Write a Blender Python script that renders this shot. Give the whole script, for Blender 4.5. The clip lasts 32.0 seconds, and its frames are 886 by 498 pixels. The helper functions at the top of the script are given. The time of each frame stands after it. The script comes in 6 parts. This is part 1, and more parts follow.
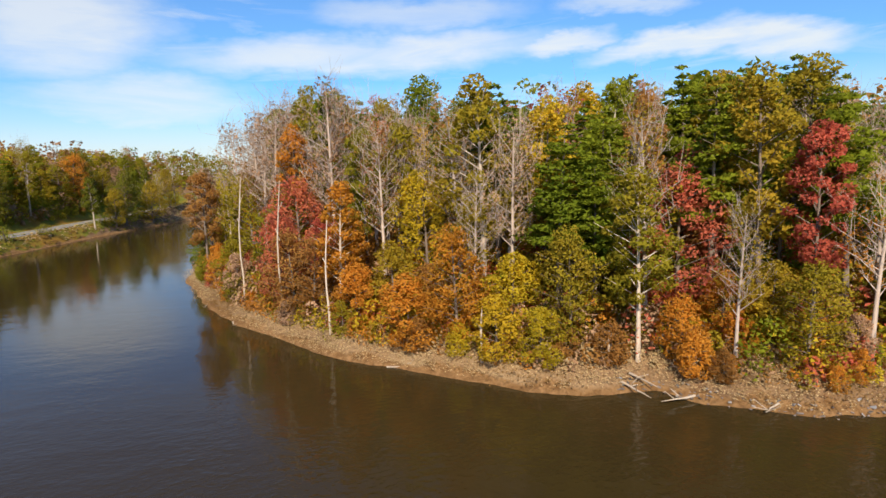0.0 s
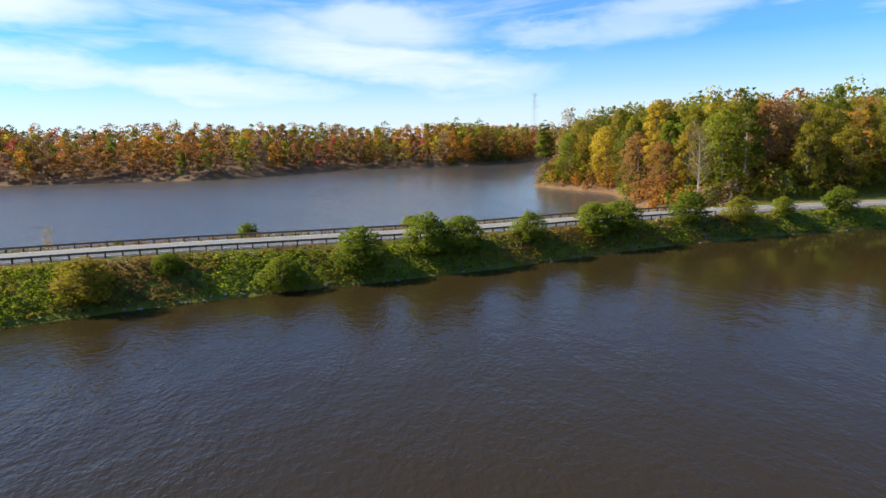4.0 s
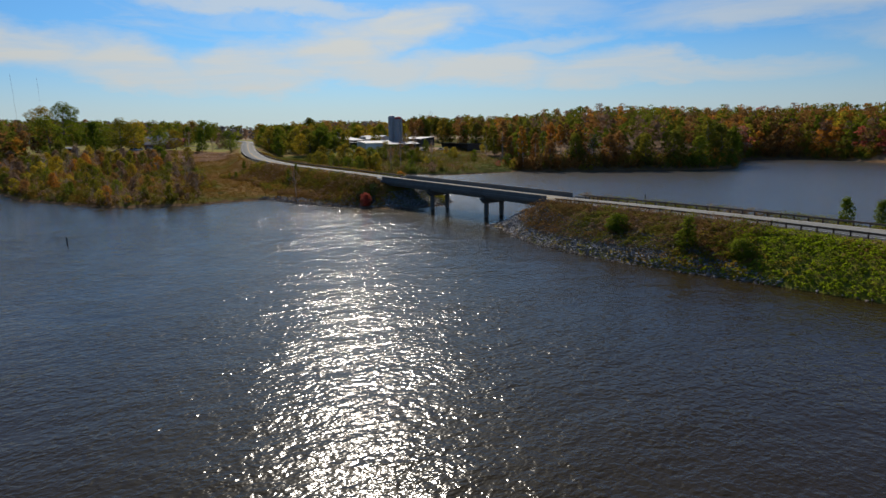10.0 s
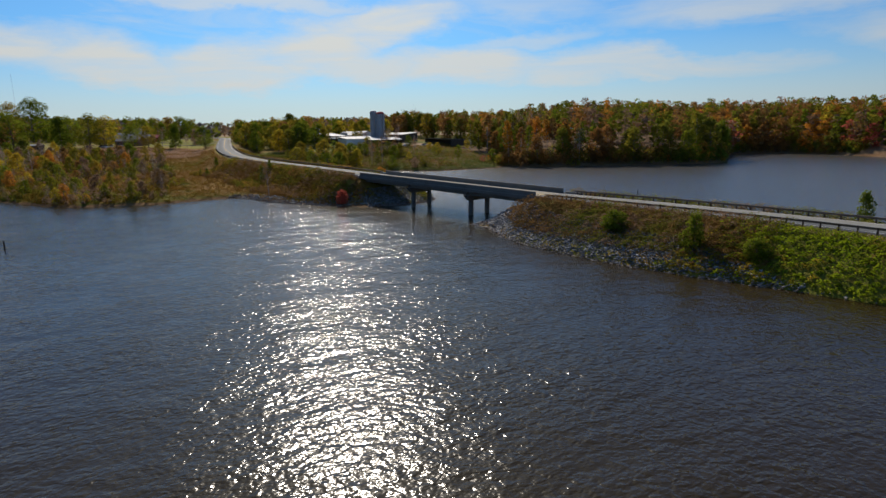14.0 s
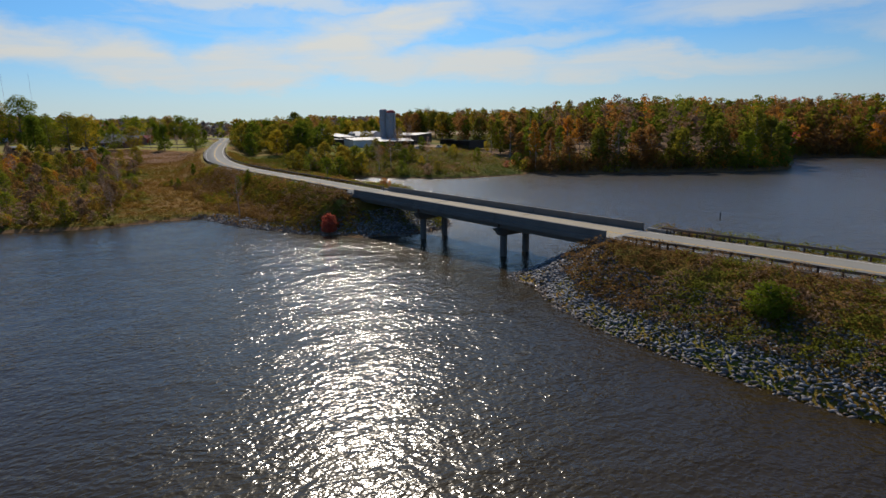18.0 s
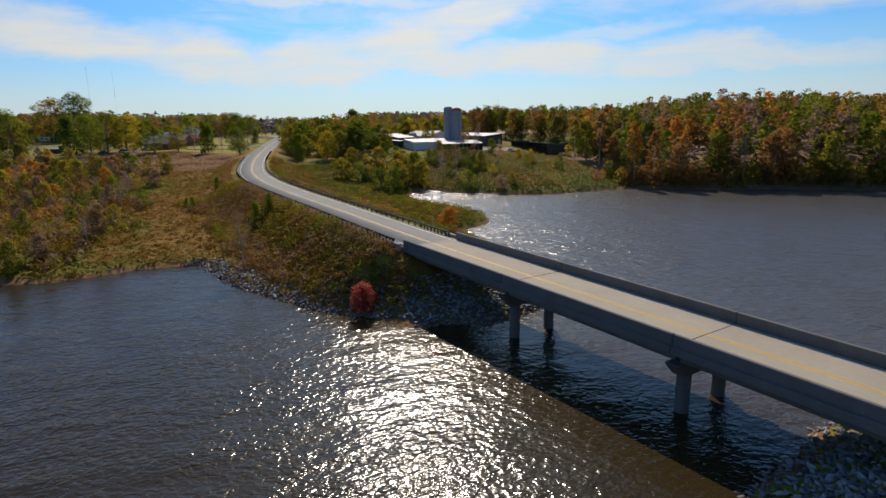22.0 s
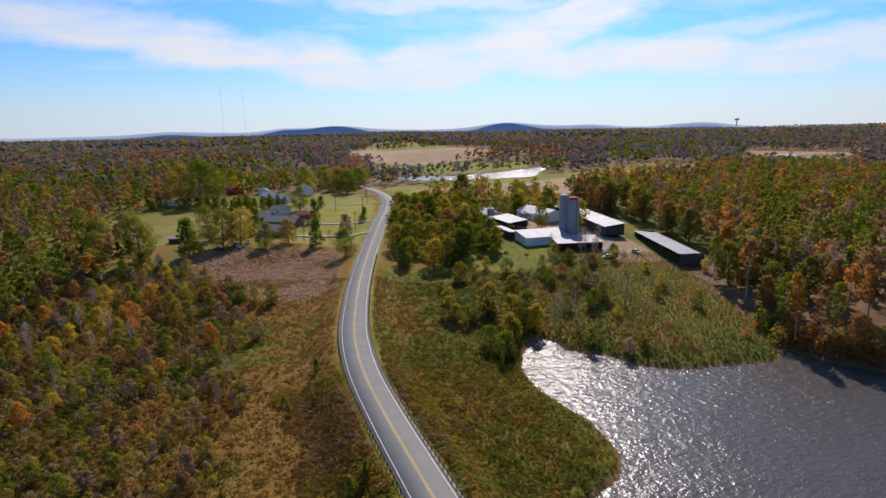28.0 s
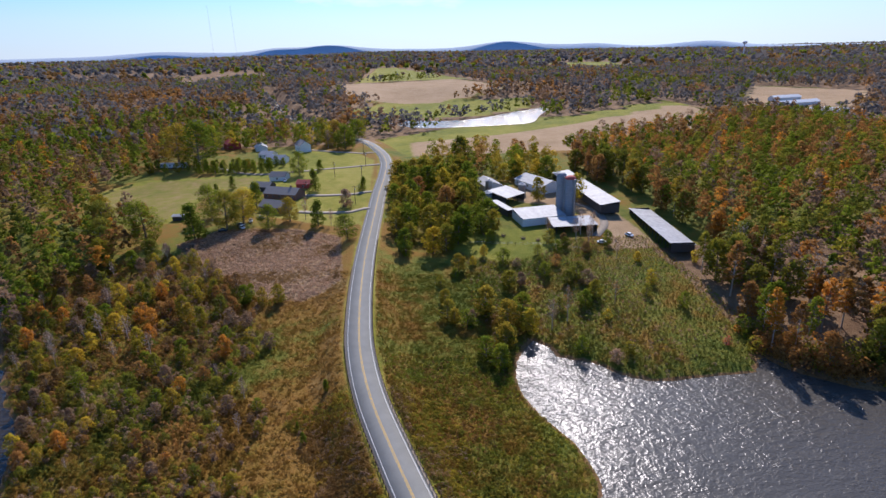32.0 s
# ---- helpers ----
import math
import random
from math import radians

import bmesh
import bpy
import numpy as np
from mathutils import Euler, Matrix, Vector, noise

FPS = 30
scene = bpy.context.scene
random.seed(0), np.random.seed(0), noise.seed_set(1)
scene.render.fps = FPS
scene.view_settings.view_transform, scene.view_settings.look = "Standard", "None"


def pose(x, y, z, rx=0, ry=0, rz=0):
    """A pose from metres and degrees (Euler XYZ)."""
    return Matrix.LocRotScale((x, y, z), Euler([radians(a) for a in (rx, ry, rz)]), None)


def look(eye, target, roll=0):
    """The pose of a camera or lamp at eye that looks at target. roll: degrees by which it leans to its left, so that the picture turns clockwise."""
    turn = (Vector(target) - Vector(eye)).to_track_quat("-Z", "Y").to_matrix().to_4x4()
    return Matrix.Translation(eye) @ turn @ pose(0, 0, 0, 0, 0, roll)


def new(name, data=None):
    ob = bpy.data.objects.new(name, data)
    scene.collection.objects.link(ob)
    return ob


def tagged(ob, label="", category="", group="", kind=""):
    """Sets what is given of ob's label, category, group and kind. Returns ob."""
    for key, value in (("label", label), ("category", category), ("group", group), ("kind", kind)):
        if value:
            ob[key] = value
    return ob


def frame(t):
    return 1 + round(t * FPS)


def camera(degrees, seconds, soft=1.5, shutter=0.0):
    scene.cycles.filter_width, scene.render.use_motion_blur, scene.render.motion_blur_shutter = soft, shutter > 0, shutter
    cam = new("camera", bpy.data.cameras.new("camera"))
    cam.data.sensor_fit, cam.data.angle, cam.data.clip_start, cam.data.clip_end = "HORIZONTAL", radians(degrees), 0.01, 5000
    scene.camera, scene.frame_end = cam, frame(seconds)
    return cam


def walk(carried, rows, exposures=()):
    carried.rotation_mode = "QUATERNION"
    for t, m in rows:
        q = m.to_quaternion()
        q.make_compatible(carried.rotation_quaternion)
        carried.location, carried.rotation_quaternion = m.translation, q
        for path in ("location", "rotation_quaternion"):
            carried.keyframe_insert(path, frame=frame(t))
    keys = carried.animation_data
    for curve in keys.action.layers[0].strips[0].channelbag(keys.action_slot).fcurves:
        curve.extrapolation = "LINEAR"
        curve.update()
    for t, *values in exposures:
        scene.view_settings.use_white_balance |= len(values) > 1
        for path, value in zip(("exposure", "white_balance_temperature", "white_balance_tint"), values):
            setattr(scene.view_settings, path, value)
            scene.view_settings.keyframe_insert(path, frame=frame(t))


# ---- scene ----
cam = camera(75.4, 32.0)
PATH = [
    (0, (0.285, -0.308, 18.618), (2.216, -0.751, 18.341), -1.9),
    (0.5, (0.233, -0.516, 18.579), (2.201, -0.744, 18.302), -1.3),
    (1, (0.499, -0.692, 18.671), (2.477, -0.612, 18.388), -0.8),
    (1.5, (0.286, -0.419, 18.982), (2.191, 0.114, 18.686), 0.0),
    (2, (-0.075, -0.216, 19.212), (1.598, 0.832, 18.892), 1.0),
    (2.5, (-0.606, -1.141, 19.238), (0.779, 0.261, 18.899), 1.3),
    (4.5, (-7.56, -5.811, 17.84), (-7.573, -3.847, 17.462), -1.9),
    (5, (-7.377, -6.268, 17.74), (-7.775, -4.345, 17.363), -1.8),
    (5.5, (-7.411, -6.619, 17.731), (-8.292, -4.863, 17.354), -1.4),
    (6, (-7.645, -6.414, 17.59), (-8.905, -4.908, 17.21), -1.1),
    (6.5, (-7.282, -6.445, 17.404), (-8.824, -5.23, 17.025), -1.0),
    (7, (-7.181, -6.552, 17.268), (-8.795, -5.434, 16.888), -0.9),
    (7.5, (-7.055, -6.271, 17.389), (-8.732, -5.25, 17.007), -0.9),
    (8, (-7.102, -6.413, 17.751), (-8.822, -5.467, 17.367), -0.9),
    (8.5, (-7.033, -6.34, 17.975), (-8.796, -5.477, 17.591), -0.9),
    (9, (-7.073, -6.205, 18.073), (-8.876, -5.429, 17.688), -0.7),
    (9.5, (-6.905, -6.348, 18.244), (-8.727, -5.618, 17.858), -0.7),
    (10, (-6.705, -6.344, 18.17), (-8.518, -5.597, 17.777), -1.0),
    (10.5, (-6.425, -6.439, 18.25), (-8.236, -5.686, 17.857), -1.0),
    (11, (-6.447, -6.244, 18.239), (-8.256, -5.486, 17.846), -1.0),
    (11.5, (-6.943, -5.69, 18.062), (-8.751, -4.929, 17.669), -1.0),
    (12, (-7.637, -5.077, 17.803), (-9.442, -4.311, 17.408), -1.1),
    (12.5, (-8.736, -4.33, 17.597), (-10.539, -3.562, 17.198), -1.1),
    (13, (-10.194, -3.756, 17.324), (-11.995, -2.984, 16.922), -1.1),
    (13.5, (-12.105, -3.081, 17.161), (-13.902, -2.301, 16.757), -1.2),
    (14, (-14.49, -2.256, 17.155), (-16.281, -1.464, 16.751), -1.2),
    (14.5, (-17.56, -0.942, 17.153), (-19.353, -0.154, 16.748), -1.2),
    (16.5, (-32.851, 5.796, 17.123), (-34.644, 6.585, 16.718), -1.3),
    (17, (-37.643, 7.42, 17.849), (-39.433, 8.213, 17.44), -1.3),
    (17.5, (-42.469, 9.541, 17.973), (-44.261, 10.332, 17.565), -1.3),
    (18, (-47.189, 11.388, 18.206), (-49.0, 12.133, 17.798), -1.2),
    (18.5, (-51.786, 13.209, 18.518), (-53.628, 13.872, 18.108), -1.2),
    (19, (-56.632, 14.617, 18.594), (-58.494, 15.222, 18.184), -1.3),
    (19.5, (-61.44, 15.878, 18.887), (-63.306, 16.467, 18.473), -1.4),
    (20, (-66.315, 17.231, 19.002), (-68.184, 17.808, 18.587), -1.5),
    (20.5, (-71.446, 18.457, 19.118), (-73.316, 19.033, 18.704), -1.4),
    (21, (-76.65, 19.906, 19.435), (-78.521, 20.477, 19.018), -1.3),
    (21.5, (-81.539, 21.253, 20.053), (-83.411, 21.82, 19.635), -1.1),
    (22, (-86.555, 22.794, 21.212), (-88.433, 23.339, 20.79), -1.1),
    (22.5, (-92.205, 24.335, 22.635), (-94.121, 24.727, 22.214), -1.3),
    (23, (-96.404, 25.707, 24.772), (-98.338, 25.994, 24.353), -1.4),
    (23.5, (-100.465, 26.309, 27.102), (-102.406, 26.555, 26.684), -1.4),
    (24, (-104.291, 26.774, 29.61), (-106.235, 26.996, 29.194), -1.4),
    (24.5, (-106.838, 26.93, 32.571), (-108.783, 27.139, 32.158), -1.4),
    (25, (-108.588, 27.373, 36.498), (-110.534, 27.572, 36.085), -1.5),
    (25.5, (-110.461, 27.483, 40.142), (-112.408, 27.68, 39.732), -1.3),
    (26, (-112.015, 27.329, 43.907), (-113.964, 27.524, 43.502), -1.2),
    (26.5, (-113.621, 27.75, 47.582), (-115.572, 27.941, 47.182), -1.3),
    (28.5, (-113.177, 26.687, 66.223), (-115.126, 26.879, 65.816), -1.5),
    (29, (-113.243, 26.957, 69.433), (-115.194, 27.149, 69.036), -1.4),
    (29.5, (-113.45, 27.072, 73.239), (-115.401, 27.264, 72.844), -1.5),
    (30, (-113.435, 27.407, 77.116), (-115.386, 27.598, 76.724), -1.4),
    (30.5, (-113.371, 27.472, 80.772), (-115.324, 27.665, 80.385), -1.5),
    (31, (-112.98, 27.783, 84.858), (-114.931, 27.974, 84.465), -1.5),
    (31.5, (-113.287, 27.4, 87.591), (-115.215, 27.59, 87.092), -1.5),
    (32, (-113.636, 27.242, 89.989), (-115.512, 27.426, 89.32), -1.6),
]
walk(cam, [(t, look(eye, target, roll)) for t, eye, target, roll in PATH], [(0, 0.38, 7500, 14), (1, 0.40, 7200, 12), (2, 0.43, 6550, 9), (2.5, 0.47, 6500, 10), (5, 0.53, 6550, 12), (6, 0.26, 6500, 10), (7, -0.33, 6550, 11), (9, -0.72, 6750, 12), (10, -0.58, 6750, 12), (19, -0.47, 6950, 13), (22, -0.28, 6950, 14), (23, -0.06, 6850, 16), (26, 0.0, 6700, 18), (29, -0.12, 6450, 21), (31, -0.05, 6250, 21), (32, 0.14, 6000, 20)])

# ---- world, sun ----
SUN_AZ, SUN_EL = radians(76.5), radians(38.0)   # turned left from +y, and above the horizon
sun_dir = Vector((-math.sin(SUN_AZ) * math.cos(SUN_EL), math.cos(SUN_AZ) * math.cos(SUN_EL), math.sin(SUN_EL)))
sun = new("sun", bpy.data.lights.new("sun", "SUN"))
sun.data.energy, sun.data.angle, sun.data.color = 5.2, radians(0.53), (1.0, 0.93, 0.82)
sun.matrix_world = look(sun_dir * 200, (0, 0, 0))


class Nodes:
    """A short hand for building node trees."""

    def __init__(self, tree):
        self.tree, self.t = tree, tree.nodes
        self.t.clear()

    def add(self, kind, values=None, **settings):
        n = self.t.new(kind)
        for key, value in settings.items():
            setattr(n, key, value)
        for key, value in (values or {}).items():
            if isinstance(value, bpy.types.NodeSocket):
                self.tree.links.new(value, n.inputs[key])
            else:
                n.inputs[key].default_value = value
        return n

    def mix(self, fac, a, b, blend="MIX"):
        n = self.add("ShaderNodeMix", data_type="RGBA", blend_type=blend)
        for socket, value in ((n.inputs[0], fac), (n.inputs[6], a), (n.inputs[7], b)):
            if isinstance(value, bpy.types.NodeSocket):
                self.tree.links.new(value, socket)
            else:
                socket.default_value = value
        return n.outputs[2]

    def math(self, op, a, b=0.0, clamp=False):
        n = self.add("ShaderNodeMath", operation=op, use_clamp=clamp)
        for socket, value in ((n.inputs[0], a), (n.inputs[1], b)):
            if isinstance(value, bpy.types.NodeSocket):
                self.tree.links.new(value, socket)
            else:
                socket.default_value = value
        return n.outputs[0]

    def ramp(self, fac, stops):
        n = self.add("ShaderNodeValToRGB", {"Fac": fac})
        while len(n.color_ramp.elements) < len(stops):
            n.color_ramp.elements.new(0.5)
        for e, (at, col) in zip(n.color_ramp.elements, stops):
            e.position, e.color = at, (*col, 1) if len(col) == 3 else col
        return n.outputs[0]

    def noise(self, vector, scale, detail=4.0, rough=0.55, distort=0.0):
        return self.add("ShaderNodeTexNoise", {"Vector": vector, "Scale": scale, "Detail": detail, "Roughness": rough, "Distortion": distort}).outputs[0]


def grey(v):
    return (v, v, v)


world = bpy.data.worlds.new("sky")
scene.world = world
world.use_nodes = True
w = Nodes(world.node_tree)
sky = w.add("ShaderNodeTexSky", sky_type="NISHITA", sun_disc=False, sun_elevation=SUN_EL, sun_rotation=-SUN_AZ, air_density=1.0, dust_density=0.6, ozone_density=2.5)
# Thin cloud: drawn-out banks at their bearings and heights over the horizon, frayed by noise.
way = w.add("ShaderNodeTexCoord").outputs["Generated"]
parts = w.add("ShaderNodeSeparateXYZ", {"Vector": way})
bearing = w.math("MULTIPLY", w.math("ARCTAN2", parts.outputs[0], parts.outputs[1]), 57.2958)
height = w.math("MULTIPLY", w.math("ARCSINE", parts.outputs[2]), 57.2958)
fray = w.add("ShaderNodeTexNoise", {"Vector": w.add("ShaderNodeMapping", {"Vector": way, "Scale": (7.0, 7.0, 20.0)}).outputs[0], "Scale": 1.0, "Detail": 6.0, "Roughness": 0.6})
fray = w.add("ShaderNodeSeparateColor", {"Color": fray.outputs["Color"]})
bearing = w.math("ADD", bearing, w.math("MULTIPLY", w.math("SUBTRACT", fray.outputs[0], 0.5), 9.0))
height = w.math("ADD", height, w.math("MULTIPLY", w.math("SUBTRACT", fray.outputs[1], 0.5), 4.2))
dome = w.add("ShaderNodeCombineXYZ", {"X": bearing, "Y": height}).outputs[0]
# bearing, height, half length, slant, half depth (degrees), weight
WEST_BANKS = [(-116.1, 8.9, 8.5, -3, 1.9, 0.95), (-105.3, 7.4, 8.5, -7, 1.9, 1), (-94.5, 5.7, 8.1, -8, 2.2, 1), (-85.8, 5.8, 6.9, 6, 2.4, 1), (-77.5, 7.6, 6.5, 11, 2.3, 1), (-70, 9.8, 5.2, 13, 1.9, 1), (-74.1, 6.3, 7.9, -6, 1.8, 0.9), (-63.6, 5.7, 7.9, -3, 1.7, 0.95), (-52.7, 5.4, 7.1, 0, 1.7, 0.9), (-58.9, 7.9, 6.5, 6, 0.9, 0.6), (-84, 11.3, 12.7, -2, 0.8, 0.7), (-58.8, 11.4, 7.4, -5, 1.4, 0.5), (-111.8, 12.4, 11, 4, 1.4, 0.75)]
NORTH_BANKS = [(-27.4, 11.1, 9.3, -1, 1.7, 0.85), (-37.7, 9.9, 11, 1, 1.6, 0.7), (-23.8, 6.3, 9.2, -5, 1.6, 0.8), (-11.2, 4.8, 10.7, -5, 1.8, 0.8), (-47.5, 5.4, 15.1, -3, 1.3, 0.9), (-8.5, 8.4, 7.1, -4, 1.0, 0.45), (-6.4, 4.2, 10.9, -7, 2.1, 0.7), (5.8, 7.1, 15.4, -8, 2.5, 0.85), (5.4, 10.3, 8.1, -3, 1.8, 0.7), (15.5, 3.3, 8.6, -4, 2.1, 0.6), (21.4, 9.3, 5.4, -5, 1.0, 0.6), (31.4, 10.7, 8.7, 13, 1.8, 0.55)]
EAST_BANKS = [(71.4, 12.3, 6.8, 7, 3.6, 0.7), (96.7, 10.9, 16.3, 2, 1.7, 0.75), (115.1, 11.2, 4.2, 5, 0.8, 0.8), (124.3, 10.2, 6.5, 3, 1.1, 0.9), (132.2, 9.9, 5.8, -9, 1.4, 0.8), (101.8, 14.4, 9.3, 1, 1.4, 0.55), (120.1, 13.8, 4.5, -5, 0.8, 0.6), (76.3, 6.5, 9, 0, 2.4, 0.65), (56, 12.9, 9, -2, 1.6, 0.6)]
cloud = None
for across, up, long, slant, deep, weight in WEST_BANKS + NORTH_BANKS + EAST_BANKS:
    local = w.add("ShaderNodeMapping", {"Vector": dome, "Location": (across, up, 0), "Rotation": (0, 0, radians(slant)), "Scale": (long, deep, 1)}, vector_type="TEXTURE").outputs[0]
    off = w.add("ShaderNodeVectorMath", {0: local}, operation="LENGTH").outputs["Value"]
    one = w.add("ShaderNodeMapRange", {"Value": off, "From Min": 1.6, "From Max": 0.4, "To Min": 0.0, "To Max": weight}, interpolation_type="SMOOTHSTEP").outputs[0]
    cloud = one if cloud is None else w.math("MAXIMUM", cloud, one)
layer = w.add("ShaderNodeMapping", {"Vector": way, "Rotation": (radians(4), radians(-5), 0), "Scale": (3.2, 3.2, 24.0), "Location": (4.2, 1.3, 0.6)})
wisps = w.noise(layer.outputs[0], 1.0, 8.0, 0.6, 0.7)
cloud = w.math("MULTIPLY", cloud, w.ramp(wisps, [(0.30, grey(0.62)), (0.55, grey(1.0))]))
cloud = w.math("MAXIMUM", cloud, w.ramp(wisps, [(0.50, grey(0.06)), (0.72, grey(0.55))]))
thin = w.ramp(parts.outputs[2], [(0.24, grey(1.0)), (0.42, grey(0.12))])
cloud = w.math("MULTIPLY", cloud, thin)
toward = w.add("ShaderNodeVectorMath", {0: way, 1: tuple(sun_dir)}, operation="DOT_PRODUCT").outputs["Value"]
low = w.ramp(parts.outputs[2], [(0.0, grey(0.85)), (0.045, grey(0.66)), (0.085, grey(0.34)), (0.15, grey(0.04))])
glare = w.ramp(toward, [(0.74, grey(0.0)), (0.92, grey(0.12)), (1.0, grey(0.7))])
veil = w.math("MAXIMUM", w.math("MAXIMUM", cloud, low), glare)
tint = w.mix(1.0, sky.outputs[0], (0.32, 0.85, 1.36, 1), "MULTIPLY")
ahead = w.ramp(toward, [(0.55, grey(0.0)), (0.90, grey(1.0))])
bright = w.mix(veil, tint, w.mix(ahead, (6.2, 6.95, 7.4, 1), (8.5, 9.2, 9.3, 1)))
w.add("ShaderNodeOutputWorld", {"Surface": w.add("ShaderNodeBackground", {"Color": bright, "Strength": 0.106}).outputs[0]})


# ---- materials ----
def material(name, build):
    m = bpy.data.materials.new(name)
    m.use_nodes = True
    n = Nodes(m.node_tree)
    n.add("ShaderNodeOutputMaterial", {"Surface": build(n)})
    return m


def place_of(n):
    return n.add("ShaderNodeNewGeometry").outputs["Position"]


def solid(name, col, rough=0.7, metal=0.0, wear=0.25, scale=2.0, bump=0.1, spec=0.5):
    """A painted, cast or rolled surface: two scales of mottling, streaks and a fine relief."""
    def build(n):
        p = place_of(n)
        a, b = n.noise(p, scale, 5), n.noise(p, scale * 9, 4)
        f = n.math("ADD", n.math("MULTIPLY", n.math("SUBTRACT", a, 0.5), wear * 2.2), n.math("MULTIPLY", n.math("SUBTRACT", b, 0.5), wear * 1.2))
        own = n.math("MULTIPLY", n.math("SUBTRACT", n.add("ShaderNodeObjectInfo").outputs["Random"], 0.5), wear * 0.5)
        hsv = n.add("ShaderNodeHueSaturation", {"Color": (*col, 1), "Value": n.math("ADD", n.math("ADD", f, own), 1.0)})
        nb = n.add("ShaderNodeBump", {"Height": b, "Strength": bump, "Distance": 0.05})
        return n.add("ShaderNodeBsdfPrincipled", {"Base Color": hsv.outputs[0], "Roughness": rough, "Metallic": metal, "Specular IOR Level": spec, "Normal": nb.outputs[0]}).outputs[0]
    return material(name, build)


def foliage(name, a, b, c, trans=0.50):
    """Leaves between three hues, by the tree and by the clump, with light let through them."""
    def build(n):
        own = n.add("ShaderNodeObjectInfo").outputs["Random"]
        island = n.add("ShaderNodeNewGeometry").outputs["Random Per Island"]
        patch = n.noise(place_of(n), 0.16, 3)
        f = n.math("ADD", n.math("MULTIPLY", own, 0.40), n.math("ADD", n.math("MULTIPLY", island, 0.14), n.math("MULTIPLY", patch, 0.5)))
        col = n.ramp(f, [(0.15, a), (0.5, b), (0.9, c)])
        hsv = n.add("ShaderNodeHueSaturation", {"Color": col, "Value": n.math("ADD", n.math("MULTIPLY", n.math("FRACT", n.math("MULTIPLY", island, 7.3)), 0.16), 0.92)}).outputs[0]
        d = n.add("ShaderNodeBsdfDiffuse", {"Color": hsv, "Roughness": 0.4}).outputs[0]
        t = n.add("ShaderNodeBsdfTranslucent", {"Color": hsv}).outputs[0]
        return n.add("ShaderNodeMixShader", {"Fac": trans, 1: d, 2: t}).outputs[0]
    return material(name, build)


def meadow_blend(n, p):
    """How tawny the rank grass is at a place, 0 to 1: greener to the north of the road, browner strips to the south."""
    xyz = n.add("ShaderNodeSeparateXYZ", {"Vector": p})
    wide, mid, fine = n.noise(p, 0.03, 4), n.noise(p, 0.17, 5, 0.6), n.noise(p, 1.4, 5, 0.65)
    north = n.add("ShaderNodeMapRange", {"Value": xyz.outputs[1], "From Min": 8.0, "From Max": 48.0, "To Min": 0.06, "To Max": -0.045}).outputs[0]
    south = n.add("ShaderNodeMapRange", {"Value": xyz.outputs[1], "From Min": -4.0, "From Max": -34.0, "To Min": 0.0, "To Max": -0.075}).outputs[0]
    f = n.math("ADD", n.math("MULTIPLY", wide, 0.45), n.math("ADD", n.math("MULTIPLY", mid, 0.38), n.math("MULTIPLY", fine, 0.17)))
    return n.math("ADD", f, n.math("ADD", north, south)), mid, fine


MEADOW = [(0.36, (0.085, 0.105, 0.014)), (0.45, (0.150, 0.145, 0.022)), (0.53, (0.215, 0.124, 0.023)), (0.62, (0.235, 0.122, 0.028)), (0.72, (0.250, 0.165, 0.060))]


def build_sward(n):
    """Blades of rank grass, tinted by the same patches as the soil they stand on."""
    f, _, _ = meadow_blend(n, place_of(n))
    island = n.add("ShaderNodeNewGeometry").outputs["Random Per Island"]
    col = n.ramp(n.math("ADD", f, n.math("MULTIPLY", n.math("SUBTRACT", island, 0.5), 0.10)), MEADOW)
    hsv = n.add("ShaderNodeHueSaturation", {"Color": col, "Value": n.math("ADD", n.math("MULTIPLY", n.math("FRACT", n.math("MULTIPLY", island, 7.3)), 0.4), 0.85)}).outputs[0]
    d = n.add("ShaderNodeBsdfDiffuse", {"Color": hsv, "Roughness": 0.4}).outputs[0]
    t = n.add("ShaderNodeBsdfTranslucent", {"Color": hsv}).outputs[0]
    return n.add("ShaderNodeMixShader", {"Fac": 0.5, 1: d, 2: t}).outputs[0]


